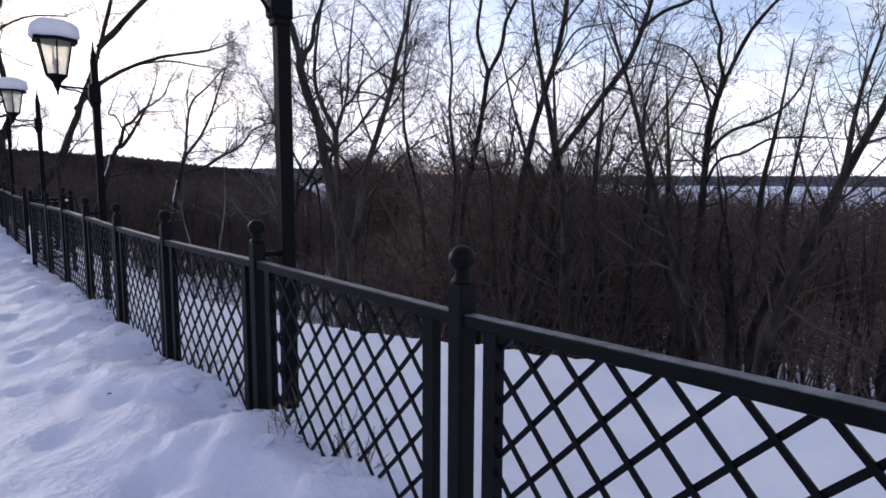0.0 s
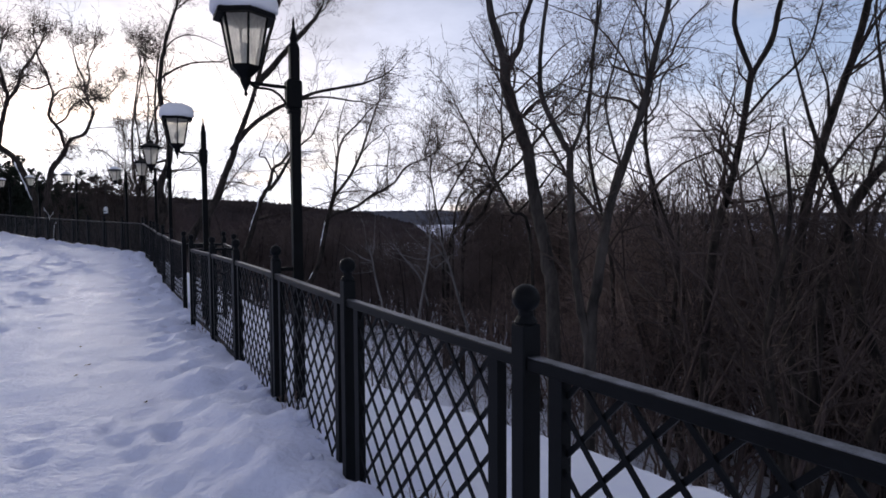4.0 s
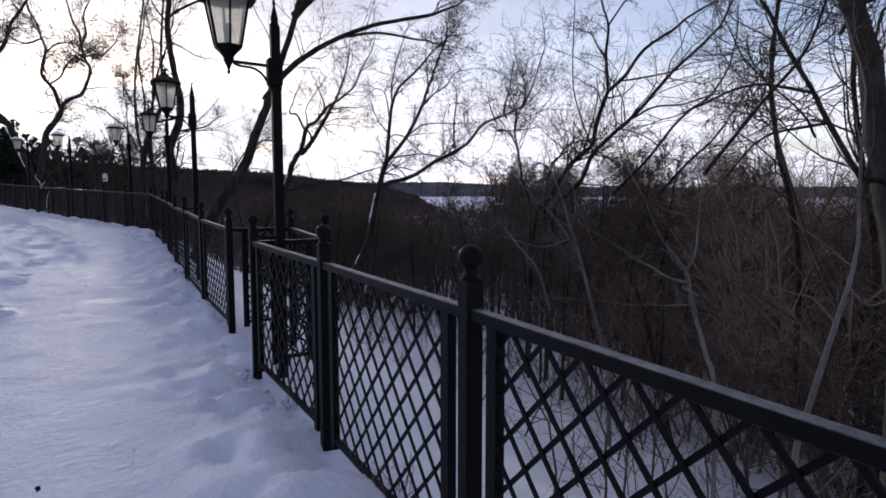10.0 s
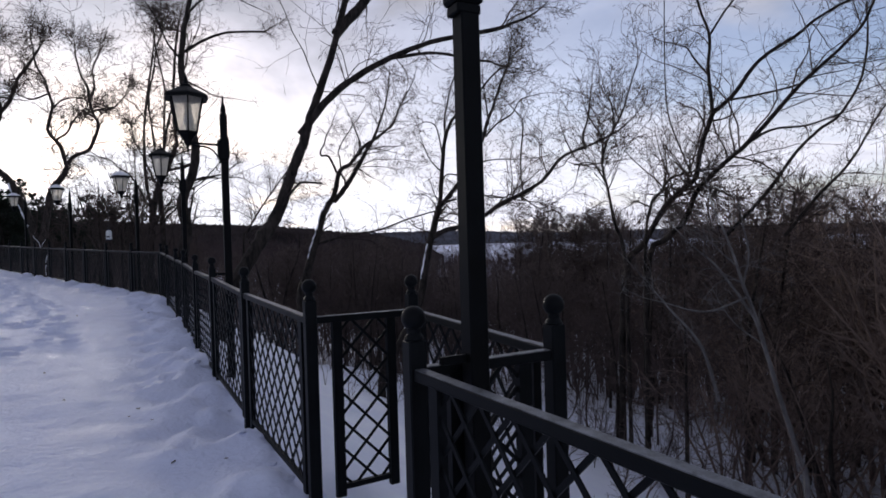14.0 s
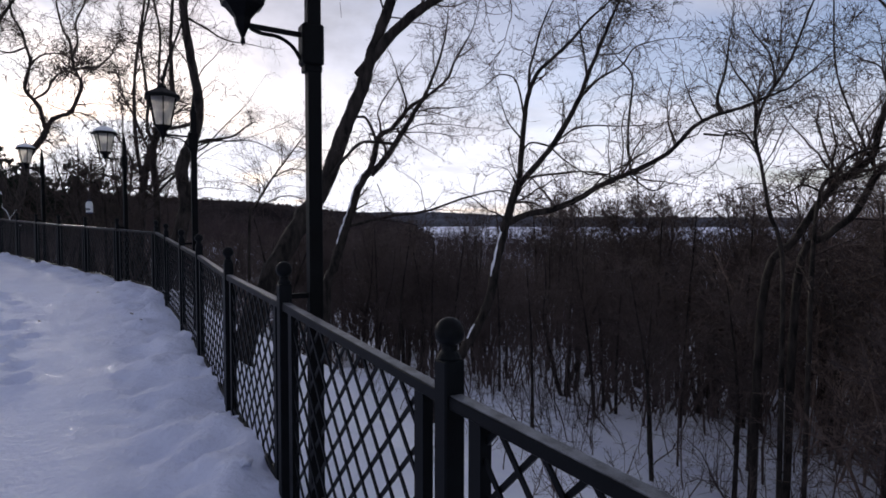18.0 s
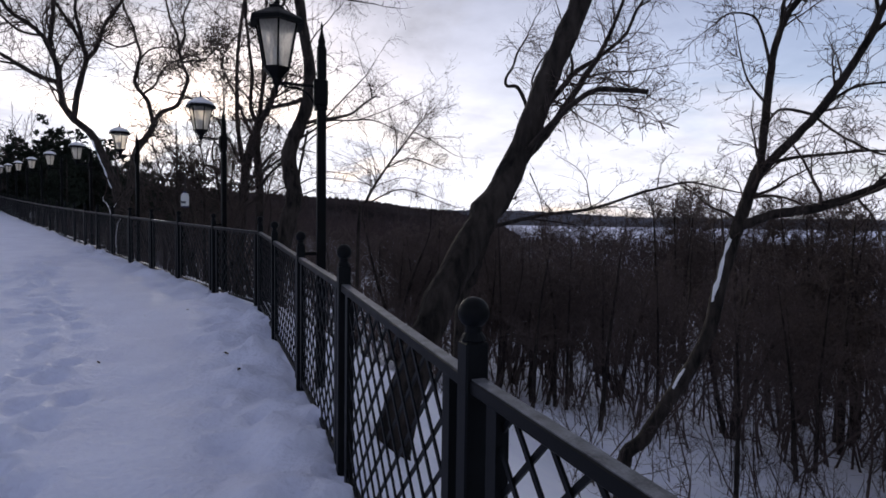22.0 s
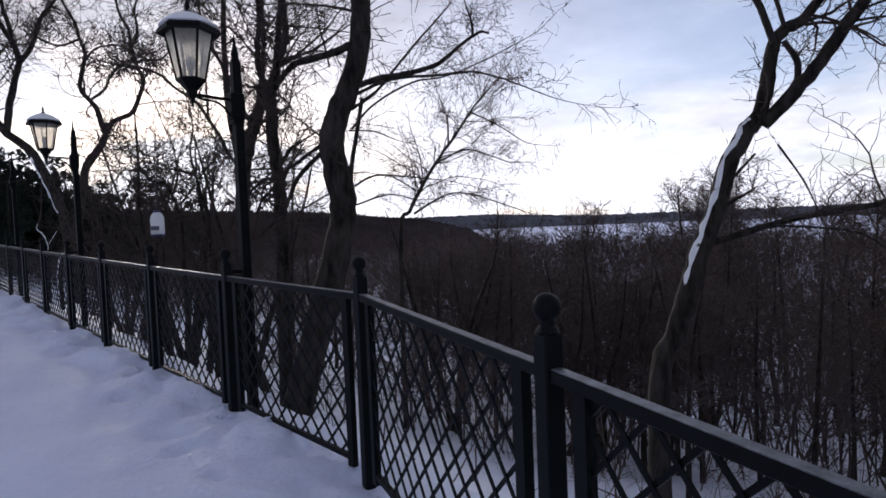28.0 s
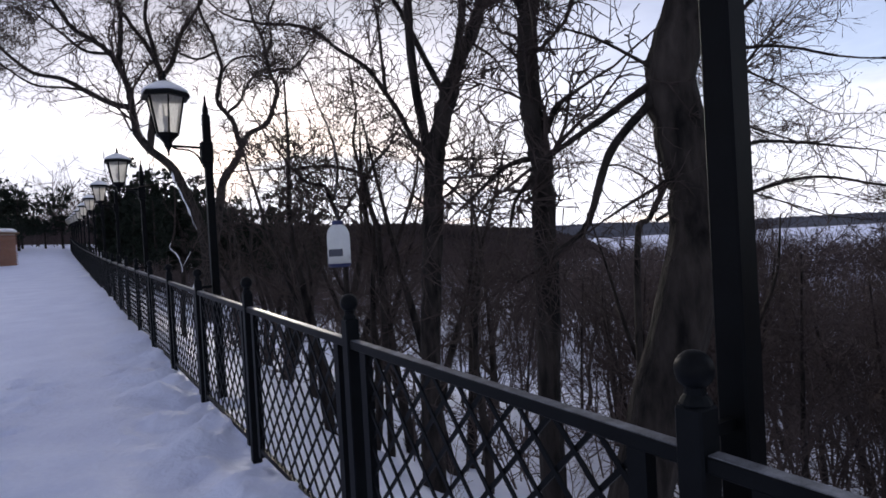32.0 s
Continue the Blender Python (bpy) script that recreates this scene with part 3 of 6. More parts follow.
def tree(label, seed, limbs, bark=BARK, branches=2.4, twigs=(8, 7), spread=(0.16, 0.36), lift=0.07, start=0.4, droop=0.02, group="", snow=(), twig_size=1.0, tall=0.0, thin=0.5, fine_=0.0030, twig=None, top=0):
    """A bare tree with given main limbs; the rest grows from them."""
    r = np.random.RandomState(seed)
    x, y, z = limbs[0][0][0]
    foot = floor_z(x, y)
    root = empty("tree", (x, y, min(foot, z)))
    shapes, l1p, l1r = [], [], []
    crown_r = np.random.RandomState(seed + 500)
    starts = np.array([q[0][0] for q in limbs])
    for k, (pts, r0, r1) in enumerate(limbs):
        pts = [tuple(q) for q in pts]
        above = 0.0
        off = np.linalg.norm(starts - np.array(pts[-1]), axis=1)
        off[k] = 9
        forked = off.min() < 0.012 * np.linalg.norm(np.array(pts[-1])[:2]) + 0.05
        if k == 0 or pts[0][2] < limbs[0][0][1][2] - 0.2:
            base = Vector(pts[0])
            low = min(foot - 0.25, base.z - 0.3)
            pts = [(base.x - (pts[1][0] - base.x) * 0.25, base.y - (pts[1][1] - base.y) * 0.25, low)] + pts
        broken = k > 0 and r1 > 0.8 * r0
        if tall and r1 > 0.017 and not forked and not broken:
            # carry the limb on above its last known bend
            way = unit(np.array(pts[-1]) - np.array(pts[-2]))
            more = tall * (1.0 if k == 0 else 0.7) * r.uniform(0.8, 1.1)
            at = np.array(pts[-1])
            for step in range(4):
                way = unit(way + np.array([0, 0, 0.14]) + r.normal(size=3) * 0.14)
                at = at + way * more / 4
                pts.append(tuple(at))
            r1 = max(0.008, r1 * 0.25)
            above = (len(pts) - 5) / (len(pts) - 1)
        n = max(10, len(pts) * 4)
        p = resample(pts, n)
        p[1:-1] += r.normal(size=(n - 1, 3)) * r0 * 0.05
        rad = np.interp(np.linspace(0, 1, n + 1), [0, 0.08, 1], [r0 * 1.25 if k == 0 else r0, r0, r1])
        shapes.append((p, rad))
        q = resample(pts, 12)[None]
        qr = np.interp(np.linspace(0, 1, 13), [0, 1], [r0, r1])[None]
        lo = start if k == 0 else 0.15
        count = max(2, int(np.linalg.norm(np.diff(q[0], axis=0), axis=1).sum() * branches * 1.36 * (1 - lo)))
        a, b = sprout(q, qr, count, lo, (28, 72), spread, thin, 8, 0.40, lift * 0.7, r, 0.006)
        l1p.append(a)
        l1r.append(b)
        if top and above:
            a, b = sprout(q, qr, top if k == 0 else max(2, top // 2), above, (30, 65), (0.16, 0.34), 0.7, 8, 0.30, 0.06, crown_r, 0.008)
            l1p.append(a)
            l1r.append(b)
        if forked or broken:
            continue
        # the limb's own tip runs on as a finer spray
        tip = unit(q[:, -1] - q[:, -2])
        size = 0.13 * min(1.8, 0.7 + r1 * 22) * max(1.0, fine_ / 0.004)
        ext = q[:, -1:] + np.concatenate([np.zeros((1, 1, 3)), np.cumsum((tip + np.cumsum(r.normal(size=(8, 3)) * 0.10, 0) + [0, 0, lift])[None] * size, axis=1)], 1)
        l1p.append(ext)
        l1r.append((qr[:, -1:] * np.linspace(1, 0.2, 9)[None]))
    p1, r1_ = np.concatenate(l1p), np.concatenate(l1r)
    scale = max(1.0, fine_ / 0.0045) * twig_size
    p2, r2_ = sprout(p1, r1_, twigs[0], 0.12, (30, 74), (0.24, 0.54), 0.55, 6, 0.42, lift * 0.4, r, fine_ * 1.35, 0.40 * scale)
    p3, r3_ = sprout(p2, r2_, max(3, twigs[1] - 4), 0.08, (28, 72), (0.34, 0.80), 0.6, 4, 0.42, -droop, r, fine_ * 1.15, 0.24 * scale)
    v, q = tubes(shapes, r)
    trunk = mesh_from("trunk", v, q, bark, None, True)
    v, q = both([(p1, r1_), (p2, r2_)], [(p3, r3_)])
    crown = mesh_from("crown", v, q, twig or TWIG, None)
    root_inv = root.matrix_world.inverted()
    for ob in (trunk, crown):
        ob.parent, ob.matrix_parent_inverse = root, root_inv
    for which, f0, f1, side in snow:
        ob = snow_strip("snow", shapes[which], f0, f1, side, root)
        ob.matrix_parent_inverse = root_inv
        ob["label"] = "snow lying along the leaning trunk"
    return tagged(root, label, "tree", group)


# ---- the trees nearest to the promenade ----
tree("bare grey-barked tree with two forked stems beyond the fence", 21, [
    limb(0.064, 0.049, (5.63, 9.83, -0.34), (5.56, 9.90, 0.26), (5.50, 9.95, 0.85), (5.47, 9.98, 1.45), (5.45, 10.00, 1.96), (5.45, 10.00, 2.37)),
    limb(0.042, 0.027, (5.45, 10.00, 2.37), (5.37, 10.13, 2.63), (5.28, 10.31, 3.02), (5.25, 10.40, 3.33), (5.29, 10.45, 3.80), (5.41, 10.48, 4.50), (5.50, 10.50, 4.98)),
    limb(0.027, 0.014, (5.45, 10.00, 2.37), (5.52, 9.87, 2.68), (5.56, 9.73, 3.17), (5.54, 9.67, 3.57), (5.54, 9.58, 3.97), (5.54, 9.50, 4.35)),
    limb(0.073, 0.049, (5.66, 9.80, -0.03), (5.74, 9.78, 0.56), (5.83, 9.75, 1.23), (5.92, 9.70, 1.74), (6.07, 9.61, 2.26), (6.21, 9.53, 2.76), (6.33, 9.46, 3.27), (6.41, 9.42, 3.70), (6.53, 9.36, 4.20), (6.63, 9.31, 4.77)),
    limb(0.020, 0.009, (5.94, 9.54, 2.17), (5.75, 9.54, 2.59), (5.62, 9.50, 2.99), (5.60, 9.35, 3.37), (5.57, 9.20, 3.73)),
    limb(0.014, 0.008, (6.03, 9.46, 2.60), (6.40, 9.39, 2.98), (6.56, 9.44, 3.36), (6.83, 9.40, 3.68)),
    limb(0.014, 0.008, (5.15, 10.28, 3.30), (5.04, 10.38, 3.45), (4.88, 10.53, 3.62)),
], PALE_BARK, branches=2.0, start=0.45, tall=3.0)
tree("bare leaning tree with a forked top close behind the iron fence", 22, [
    limb(0.112, 0.086, (6.34, 11.49, -0.03), (6.26, 11.55, 0.79), (6.17, 11.62, 1.43), (6.07, 11.70, 2.06), (5.99, 11.76, 2.69), (5.84, 11.87, 3.24), (5.73, 11.96, 3.69), (5.71, 11.97, 4.05)),
    limb(0.072, 0.050, (5.71, 11.97, 4.05), (5.62, 12.05, 4.50), (5.54, 12.11, 4.86), (5.47, 12.16, 5.40)),
    limb(0.052, 0.030, (5.73, 11.96, 4.00), (5.94, 11.88, 4.32), (6.02, 11.91, 4.70), (6.16, 11.89, 5.08), (6.32, 11.88, 5.55)),
    limb(0.017, 0.010, (6.03, 11.72, 1.60), (6.10, 11.74, 2.04), (6.14, 11.81, 2.53), (6.25, 11.81, 3.08), (6.30, 11.77, 3.18), (6.46, 11.66, 3.41)),
    limb(0.020, 0.007, (5.85, 11.94, 2.90), (5.88, 11.73, 3.23), (5.95, 11.51, 3.41), (6.07, 11.17, 3.50)),
], PALE_BARK, branches=2.0, start=0.5, tall=3.0)
tree("thin bare leaning stem with a broken top", 23, [
    limb(0.028, 0.014, (5.75, 11.30, 1.11), (5.54, 11.53, 1.62), (5.38, 11.72, 2.08), (5.29, 11.81, 2.34), (5.14, 11.98, 2.74), (5.05, 12.07, 3.01), (4.98, 12.16, 3.20)),
    limb(0.014, 0.006, (5.38, 11.72, 2.07), (5.27, 12.23, 1.98), (5.26, 12.59, 1.64)),
    limb(0.014, 0.008, (5.29, 11.81, 2.33), (5.12, 12.27, 2.45), (4.96, 12.69, 2.31), (4.90, 12.84, 2.25)),
    limb(0.017, 0.008, (4.73, 12.43, 1.64), (4.88, 12.02, 2.21), (4.99, 11.71, 2.62), (4.99, 11.55, 3.02)),
    limb(0.011, 0.006, (5.31, 11.78, 1.95), (5.34, 11.94, 2.19), (5.29, 12.44, 2.69), (5.31, 12.68, 3.08)),
], BARK, branches=2.2, start=0.2, fine_=0.0034, thin=0.4)
tree("tall slender bare tree with a forked crown on the slope", 24, [
    limb(0.077, 0.051, (8.76, 10.43, -0.24), (8.86, 10.34, 1.21), (8.99, 10.21, 1.93), (9.10, 10.10, 2.75), (9.21, 9.99, 3.86)),
    limb(0.041, 0.025, (9.21, 9.99, 3.86), (9.10, 10.23, 4.64), (9.18, 10.25, 5.23), (9.31, 10.23, 5.95), (9.43, 10.20, 6.42)),
    limb(0.046, 0.025, (9.21, 9.99, 3.82), (9.35, 9.74, 4.35), (9.37, 9.62, 4.90), (9.50, 9.38, 5.42), (9.59, 9.19, 5.93)),
    limb(0.025, 0.015, (9.14, 10.06, 3.10), (9.52, 9.88, 3.58), (10.06, 9.61, 4.19), (10.34, 9.57, 4.92)),
    limb(0.020, 0.010, (9.01, 10.19, 2.05), (9.35, 9.85, 2.51), (9.43, 9.78, 3.10)),
], BARK, branches=2.4, start=0.42, tall=2.5, fine_=0.0036)
tree("tall bare tree leaning over the slope", 25, [
    limb(0.087, 0.051, (9.61, 9.52, -0.43), (9.68, 9.44, 0.88), (9.73, 9.38, 1.58), (9.86, 9.23, 2.56), (9.99, 9.08, 3.30), (10.13, 8.93, 3.97), (10.24, 8.80, 4.74), (10.28, 8.75, 5.29), (10.30, 8.73, 5.95)),
    limb(0.025, 0.010, (10.13, 8.93, 3.91), (10.54, 8.73, 4.66), (10.91, 8.47, 4.83), (11.35, 8.13, 4.89)),
    limb(0.025, 0.010, (9.93, 9.16, 2.96), (9.72, 9.07, 3.50), (9.46, 9.08, 3.92)),
    limb(0.031, 0.015, (10.24, 8.80, 4.74), (10.46, 8.68, 5.09), (10.76, 8.52, 5.54), (10.97, 8.42, 5.89)),
], BARK, branches=2.4, start=0.42, tall=2.5, fine_=0.0036)
tree("leaning bare tree with a long slanting trunk on the slope", 39, [
    limb(0.083, 0.054, (9.49, 8.98, 0.11), (9.66, 8.74, 1.36), (9.83, 8.49, 2.02), (10.05, 8.16, 2.56), (10.33, 7.76, 3.23), (10.59, 7.38, 3.88), (10.74, 7.16, 4.58), (10.83, 7.03, 5.16), (10.92, 6.89, 5.64)),
    limb(0.039, 0.020, (10.74, 7.16, 4.53), (11.03, 6.91, 4.82), (11.38, 6.59, 5.00), (11.66, 6.35, 5.24)),
    limb(0.020, 0.010, (10.41, 7.64, 3.38), (10.60, 7.36, 3.26), (10.77, 7.12, 2.94)),
    limb(0.020, 0.010, (10.05, 8.16, 2.54), (10.05, 7.92, 3.07), (10.18, 7.44, 3.44)),
], BARK, branches=2.4, start=0.42, tall=2.5, fine_=0.0036)
tree("clump of thin bare many-stemmed trees on the slope", 40, [
    limb(0.064, 0.029, (11.84, 15.87, -0.38), (11.70, 16.00, 1.14), (11.49, 16.19, 2.29), (11.35, 16.32, 3.53), (11.38, 16.30, 4.93), (11.46, 16.22, 6.32), (11.51, 16.17, 7.35)),
    limb(0.064, 0.029, (12.82, 14.97, -0.17), (12.74, 15.18, 1.42), (12.65, 15.37, 2.66), (12.62, 15.51, 3.90), (12.72, 15.52, 5.14), (12.69, 15.65, 6.39), (12.80, 15.67, 7.63)),
    limb(0.064, 0.022, (15.39, 12.60, 0.08), (15.50, 12.72, 1.11), (15.88, 12.64, 2.32), (16.52, 12.33, 3.37), (17.14, 12.00, 4.25), (17.69, 11.84, 5.84)),
    limb(0.057, 0.022, (15.75, 12.26, 0.26), (15.66, 12.13, 1.29), (15.89, 11.66, 2.29), (15.93, 11.44, 3.11), (16.20, 10.86, 4.36), (16.36, 10.34, 5.70)),
    limb(0.057, 0.022, (16.84, 11.26, -0.05), (17.69, 11.32, 1.99), (18.16, 11.26, 2.87), (18.91, 11.00, 3.77), (19.53, 10.83, 4.68)),
    limb(0.057, 0.022, (17.88, 10.30, 0.31), (17.22, 10.50, 1.65), (16.73, 10.60, 2.77), (16.28, 10.71, 3.71), (16.01, 10.67, 4.63)),
    limb(0.050, 0.022, (16.24, 11.82, 0.27), (17.30, 11.83, 2.34), (18.32, 11.56, 3.60), (19.16, 11.35, 4.71), (19.72, 11.33, 5.84)),
    limb(0.050, 0.022, (13.90, 13.97, 0.21), (13.92, 14.26, 1.25), (14.33, 14.21, 2.32), (14.37, 14.53, 3.58), (14.81, 14.49, 4.87)),
], BARK, branches=2.0, start=0.3, fine_=0.0042, spread=(0.16, 0.36))
tree("bare tree with wide side limbs on the slope", 41, [
    limb(0.130, 0.076, (17.32, 9.43, -2.65), (17.35, 9.38, -0.40), (17.37, 9.33, 0.87), (17.39, 9.29, 2.27), (17.42, 9.23, 3.20), (17.49, 9.08, 3.95), (17.57, 8.92, 4.47)),
    limb(0.061, 0.031, (17.57, 8.92, 4.47), (17.78, 8.50, 5.55), (17.94, 8.18, 6.09), (18.14, 7.77, 6.60), (18.32, 7.41, 6.96)),
    limb(0.054, 0.031, (17.56, 8.94, 4.43), (17.47, 9.12, 5.17), (17.49, 9.09, 5.77), (17.36, 9.35, 6.56), (17.30, 9.48, 7.48)),
    limb(0.054, 0.023, (17.40, 9.28, 2.35), (17.90, 8.86, 2.97), (18.50, 8.28, 3.27), (18.95, 7.87, 3.64), (19.35, 7.58, 4.25)),
    limb(0.046, 0.023, (17.38, 9.31, 1.34), (17.32, 8.85, 2.11), (17.39, 8.19, 2.31), (17.42, 7.56, 2.65), (17.48, 6.86, 2.68)),
    limb(0.038, 0.015, (17.38, 9.32, 0.71), (17.69, 8.68, 1.04), (17.96, 8.13, 1.66), (18.18, 7.69, 1.81)),
    limb(0.038, 0.015, (17.42, 9.23, 3.66), (17.21, 9.66, 4.92), (17.01, 10.05, 5.43), (16.76, 10.57, 5.64)),
], BARK, branches=2.6, start=0.42, fine_=0.0055, tall=2.0)
tree("bare tree with crooked slanting limbs on the slope", 26, [
    limb(0.076, 0.054, (10.83, 23.39, 0.32), (11.17, 23.01, 1.33), (11.50, 22.64, 2.18), (11.78, 22.34, 2.58), (11.96, 22.14, 2.84), (12.03, 22.06, 3.39), (12.11, 21.97, 3.80), (12.23, 21.83, 4.31)),
    limb(0.043, 0.022, (12.23, 21.83, 4.31), (12.20, 21.87, 4.89), (12.18, 21.89, 5.44), (12.21, 21.86, 6.12), (12.09, 21.99, 6.70), (12.00, 22.10, 7.41)),
    limb(0.049, 0.022, (12.23, 21.83, 4.31), (12.45, 21.44, 4.68), (12.64, 21.03, 5.26), (12.82, 20.71, 5.52), (13.04, 20.31, 5.75), (13.20, 20.00, 6.00), (13.41, 19.62, 6.21)),
    limb(0.027, 0.017, (12.21, 21.86, 6.12), (12.56, 21.72, 6.67), (12.82, 21.60, 7.01), (13.08, 21.49, 7.35)),
    limb(0.027, 0.011, (12.45, 21.59, 4.57), (13.03, 21.19, 4.67), (13.66, 20.76, 4.82), (13.98, 20.55, 5.00), (14.50, 20.20, 5.10)),
    limb(0.022, 0.011, (12.14, 21.93, 3.86), (12.02, 22.07, 4.37), (11.85, 22.26, 4.53)),
    limb(0.027, 0.011, (12.20, 21.87, 5.16), (12.13, 22.23, 5.67), (12.10, 22.46, 6.01), (11.91, 22.94, 6.27)),
    limb(0.071, 0.027, (11.21, 22.97, 0.61), (11.44, 22.60, 1.39), (11.67, 22.26, 1.80), (11.84, 21.95, 2.55), (12.16, 21.47, 3.12), (12.44, 21.06, 3.54), (12.70, 20.65, 4.07), (12.92, 20.31, 4.53), (13.13, 19.98, 4.91), (13.39, 19.57, 5.33), (13.58, 19.25, 5.74), (13.69, 19.01, 6.39)),
    limb(0.032, 0.011, (12.72, 21.29, 3.56), (13.20, 21.03, 3.84), (13.88, 20.64, 3.91), (14.46, 20.33, 4.12), (14.86, 20.10, 4.24)),
    limb(0.043, 0.022, (12.37, 21.68, 1.43), (12.81, 21.39, 1.96), (13.25, 21.10, 2.56), (13.70, 20.82, 3.29), (14.13, 20.53, 3.80), (14.49, 20.28, 4.11), (14.89, 20.05, 4.83), (15.09, 20.00, 5.50), (15.20, 20.02, 6.05)),
    limb(0.038, 0.017, (13.18, 20.77, 1.40), (14.02, 20.49, 2.32), (14.57, 20.28, 2.84), (15.01, 20.14, 3.38), (15.49, 20.02, 4.06), (16.02, 19.86, 4.74)),
    limb(0.022, 0.011, (11.97, 22.13, 2.54), (12.38, 21.67, 2.46)),
    limb(0.022, 0.011, (12.00, 22.10, 2.56), (11.80, 22.42, 3.57), (11.67, 22.65, 4.45), (11.69, 22.73, 5.61), (11.78, 22.78, 7.21)),
], BARK, branches=2.2, start=0.3, fine_=0.0040, tall=1.5, top=4, twigs=(8, 7))
tree("slender bare tree with a crooked stem and a fine crown", 42, [
    limb(0.039, 0.014, (10.12, 22.56, 0.36), (10.08, 22.62, 1.33), (9.99, 22.74, 1.76), (9.95, 22.81, 2.19), (9.91, 22.87, 2.62), (9.86, 22.94, 3.00), (9.85, 22.95, 3.32), (9.94, 22.83, 3.78), (10.05, 22.67, 4.08), (10.14, 22.53, 4.42), (10.22, 22.41, 4.87), (10.32, 22.28, 5.35)),
    limb(0.025, 0.010, (9.85, 22.95, 3.32), (9.94, 23.06, 3.82), (9.90, 23.39, 4.32), (9.90, 23.59, 4.69)),
    limb(0.020, 0.010, (9.91, 22.87, 2.67), (9.66, 22.99, 3.15), (9.42, 23.19, 3.22), (9.30, 23.22, 2.89)),
    limb(0.020, 0.010, (10.02, 22.71, 4.03), (10.14, 22.92, 4.56), (10.16, 23.20, 4.96)),
    limb(0.039, 0.014, (10.36, 22.22, 0.80), (10.60, 22.24, 2.16), (10.77, 22.11, 2.47), (10.96, 21.95, 2.78), (11.32, 21.58, 2.91), (11.58, 21.32, 2.94)),
    limb(0.020, 0.010, (10.42, 22.12, 2.15), (10.27, 22.34, 2.27), (10.16, 22.50, 2.17)),
], BARK, branches=3.9, start=0.35, fine_=0.0040, twigs=(8, 7))
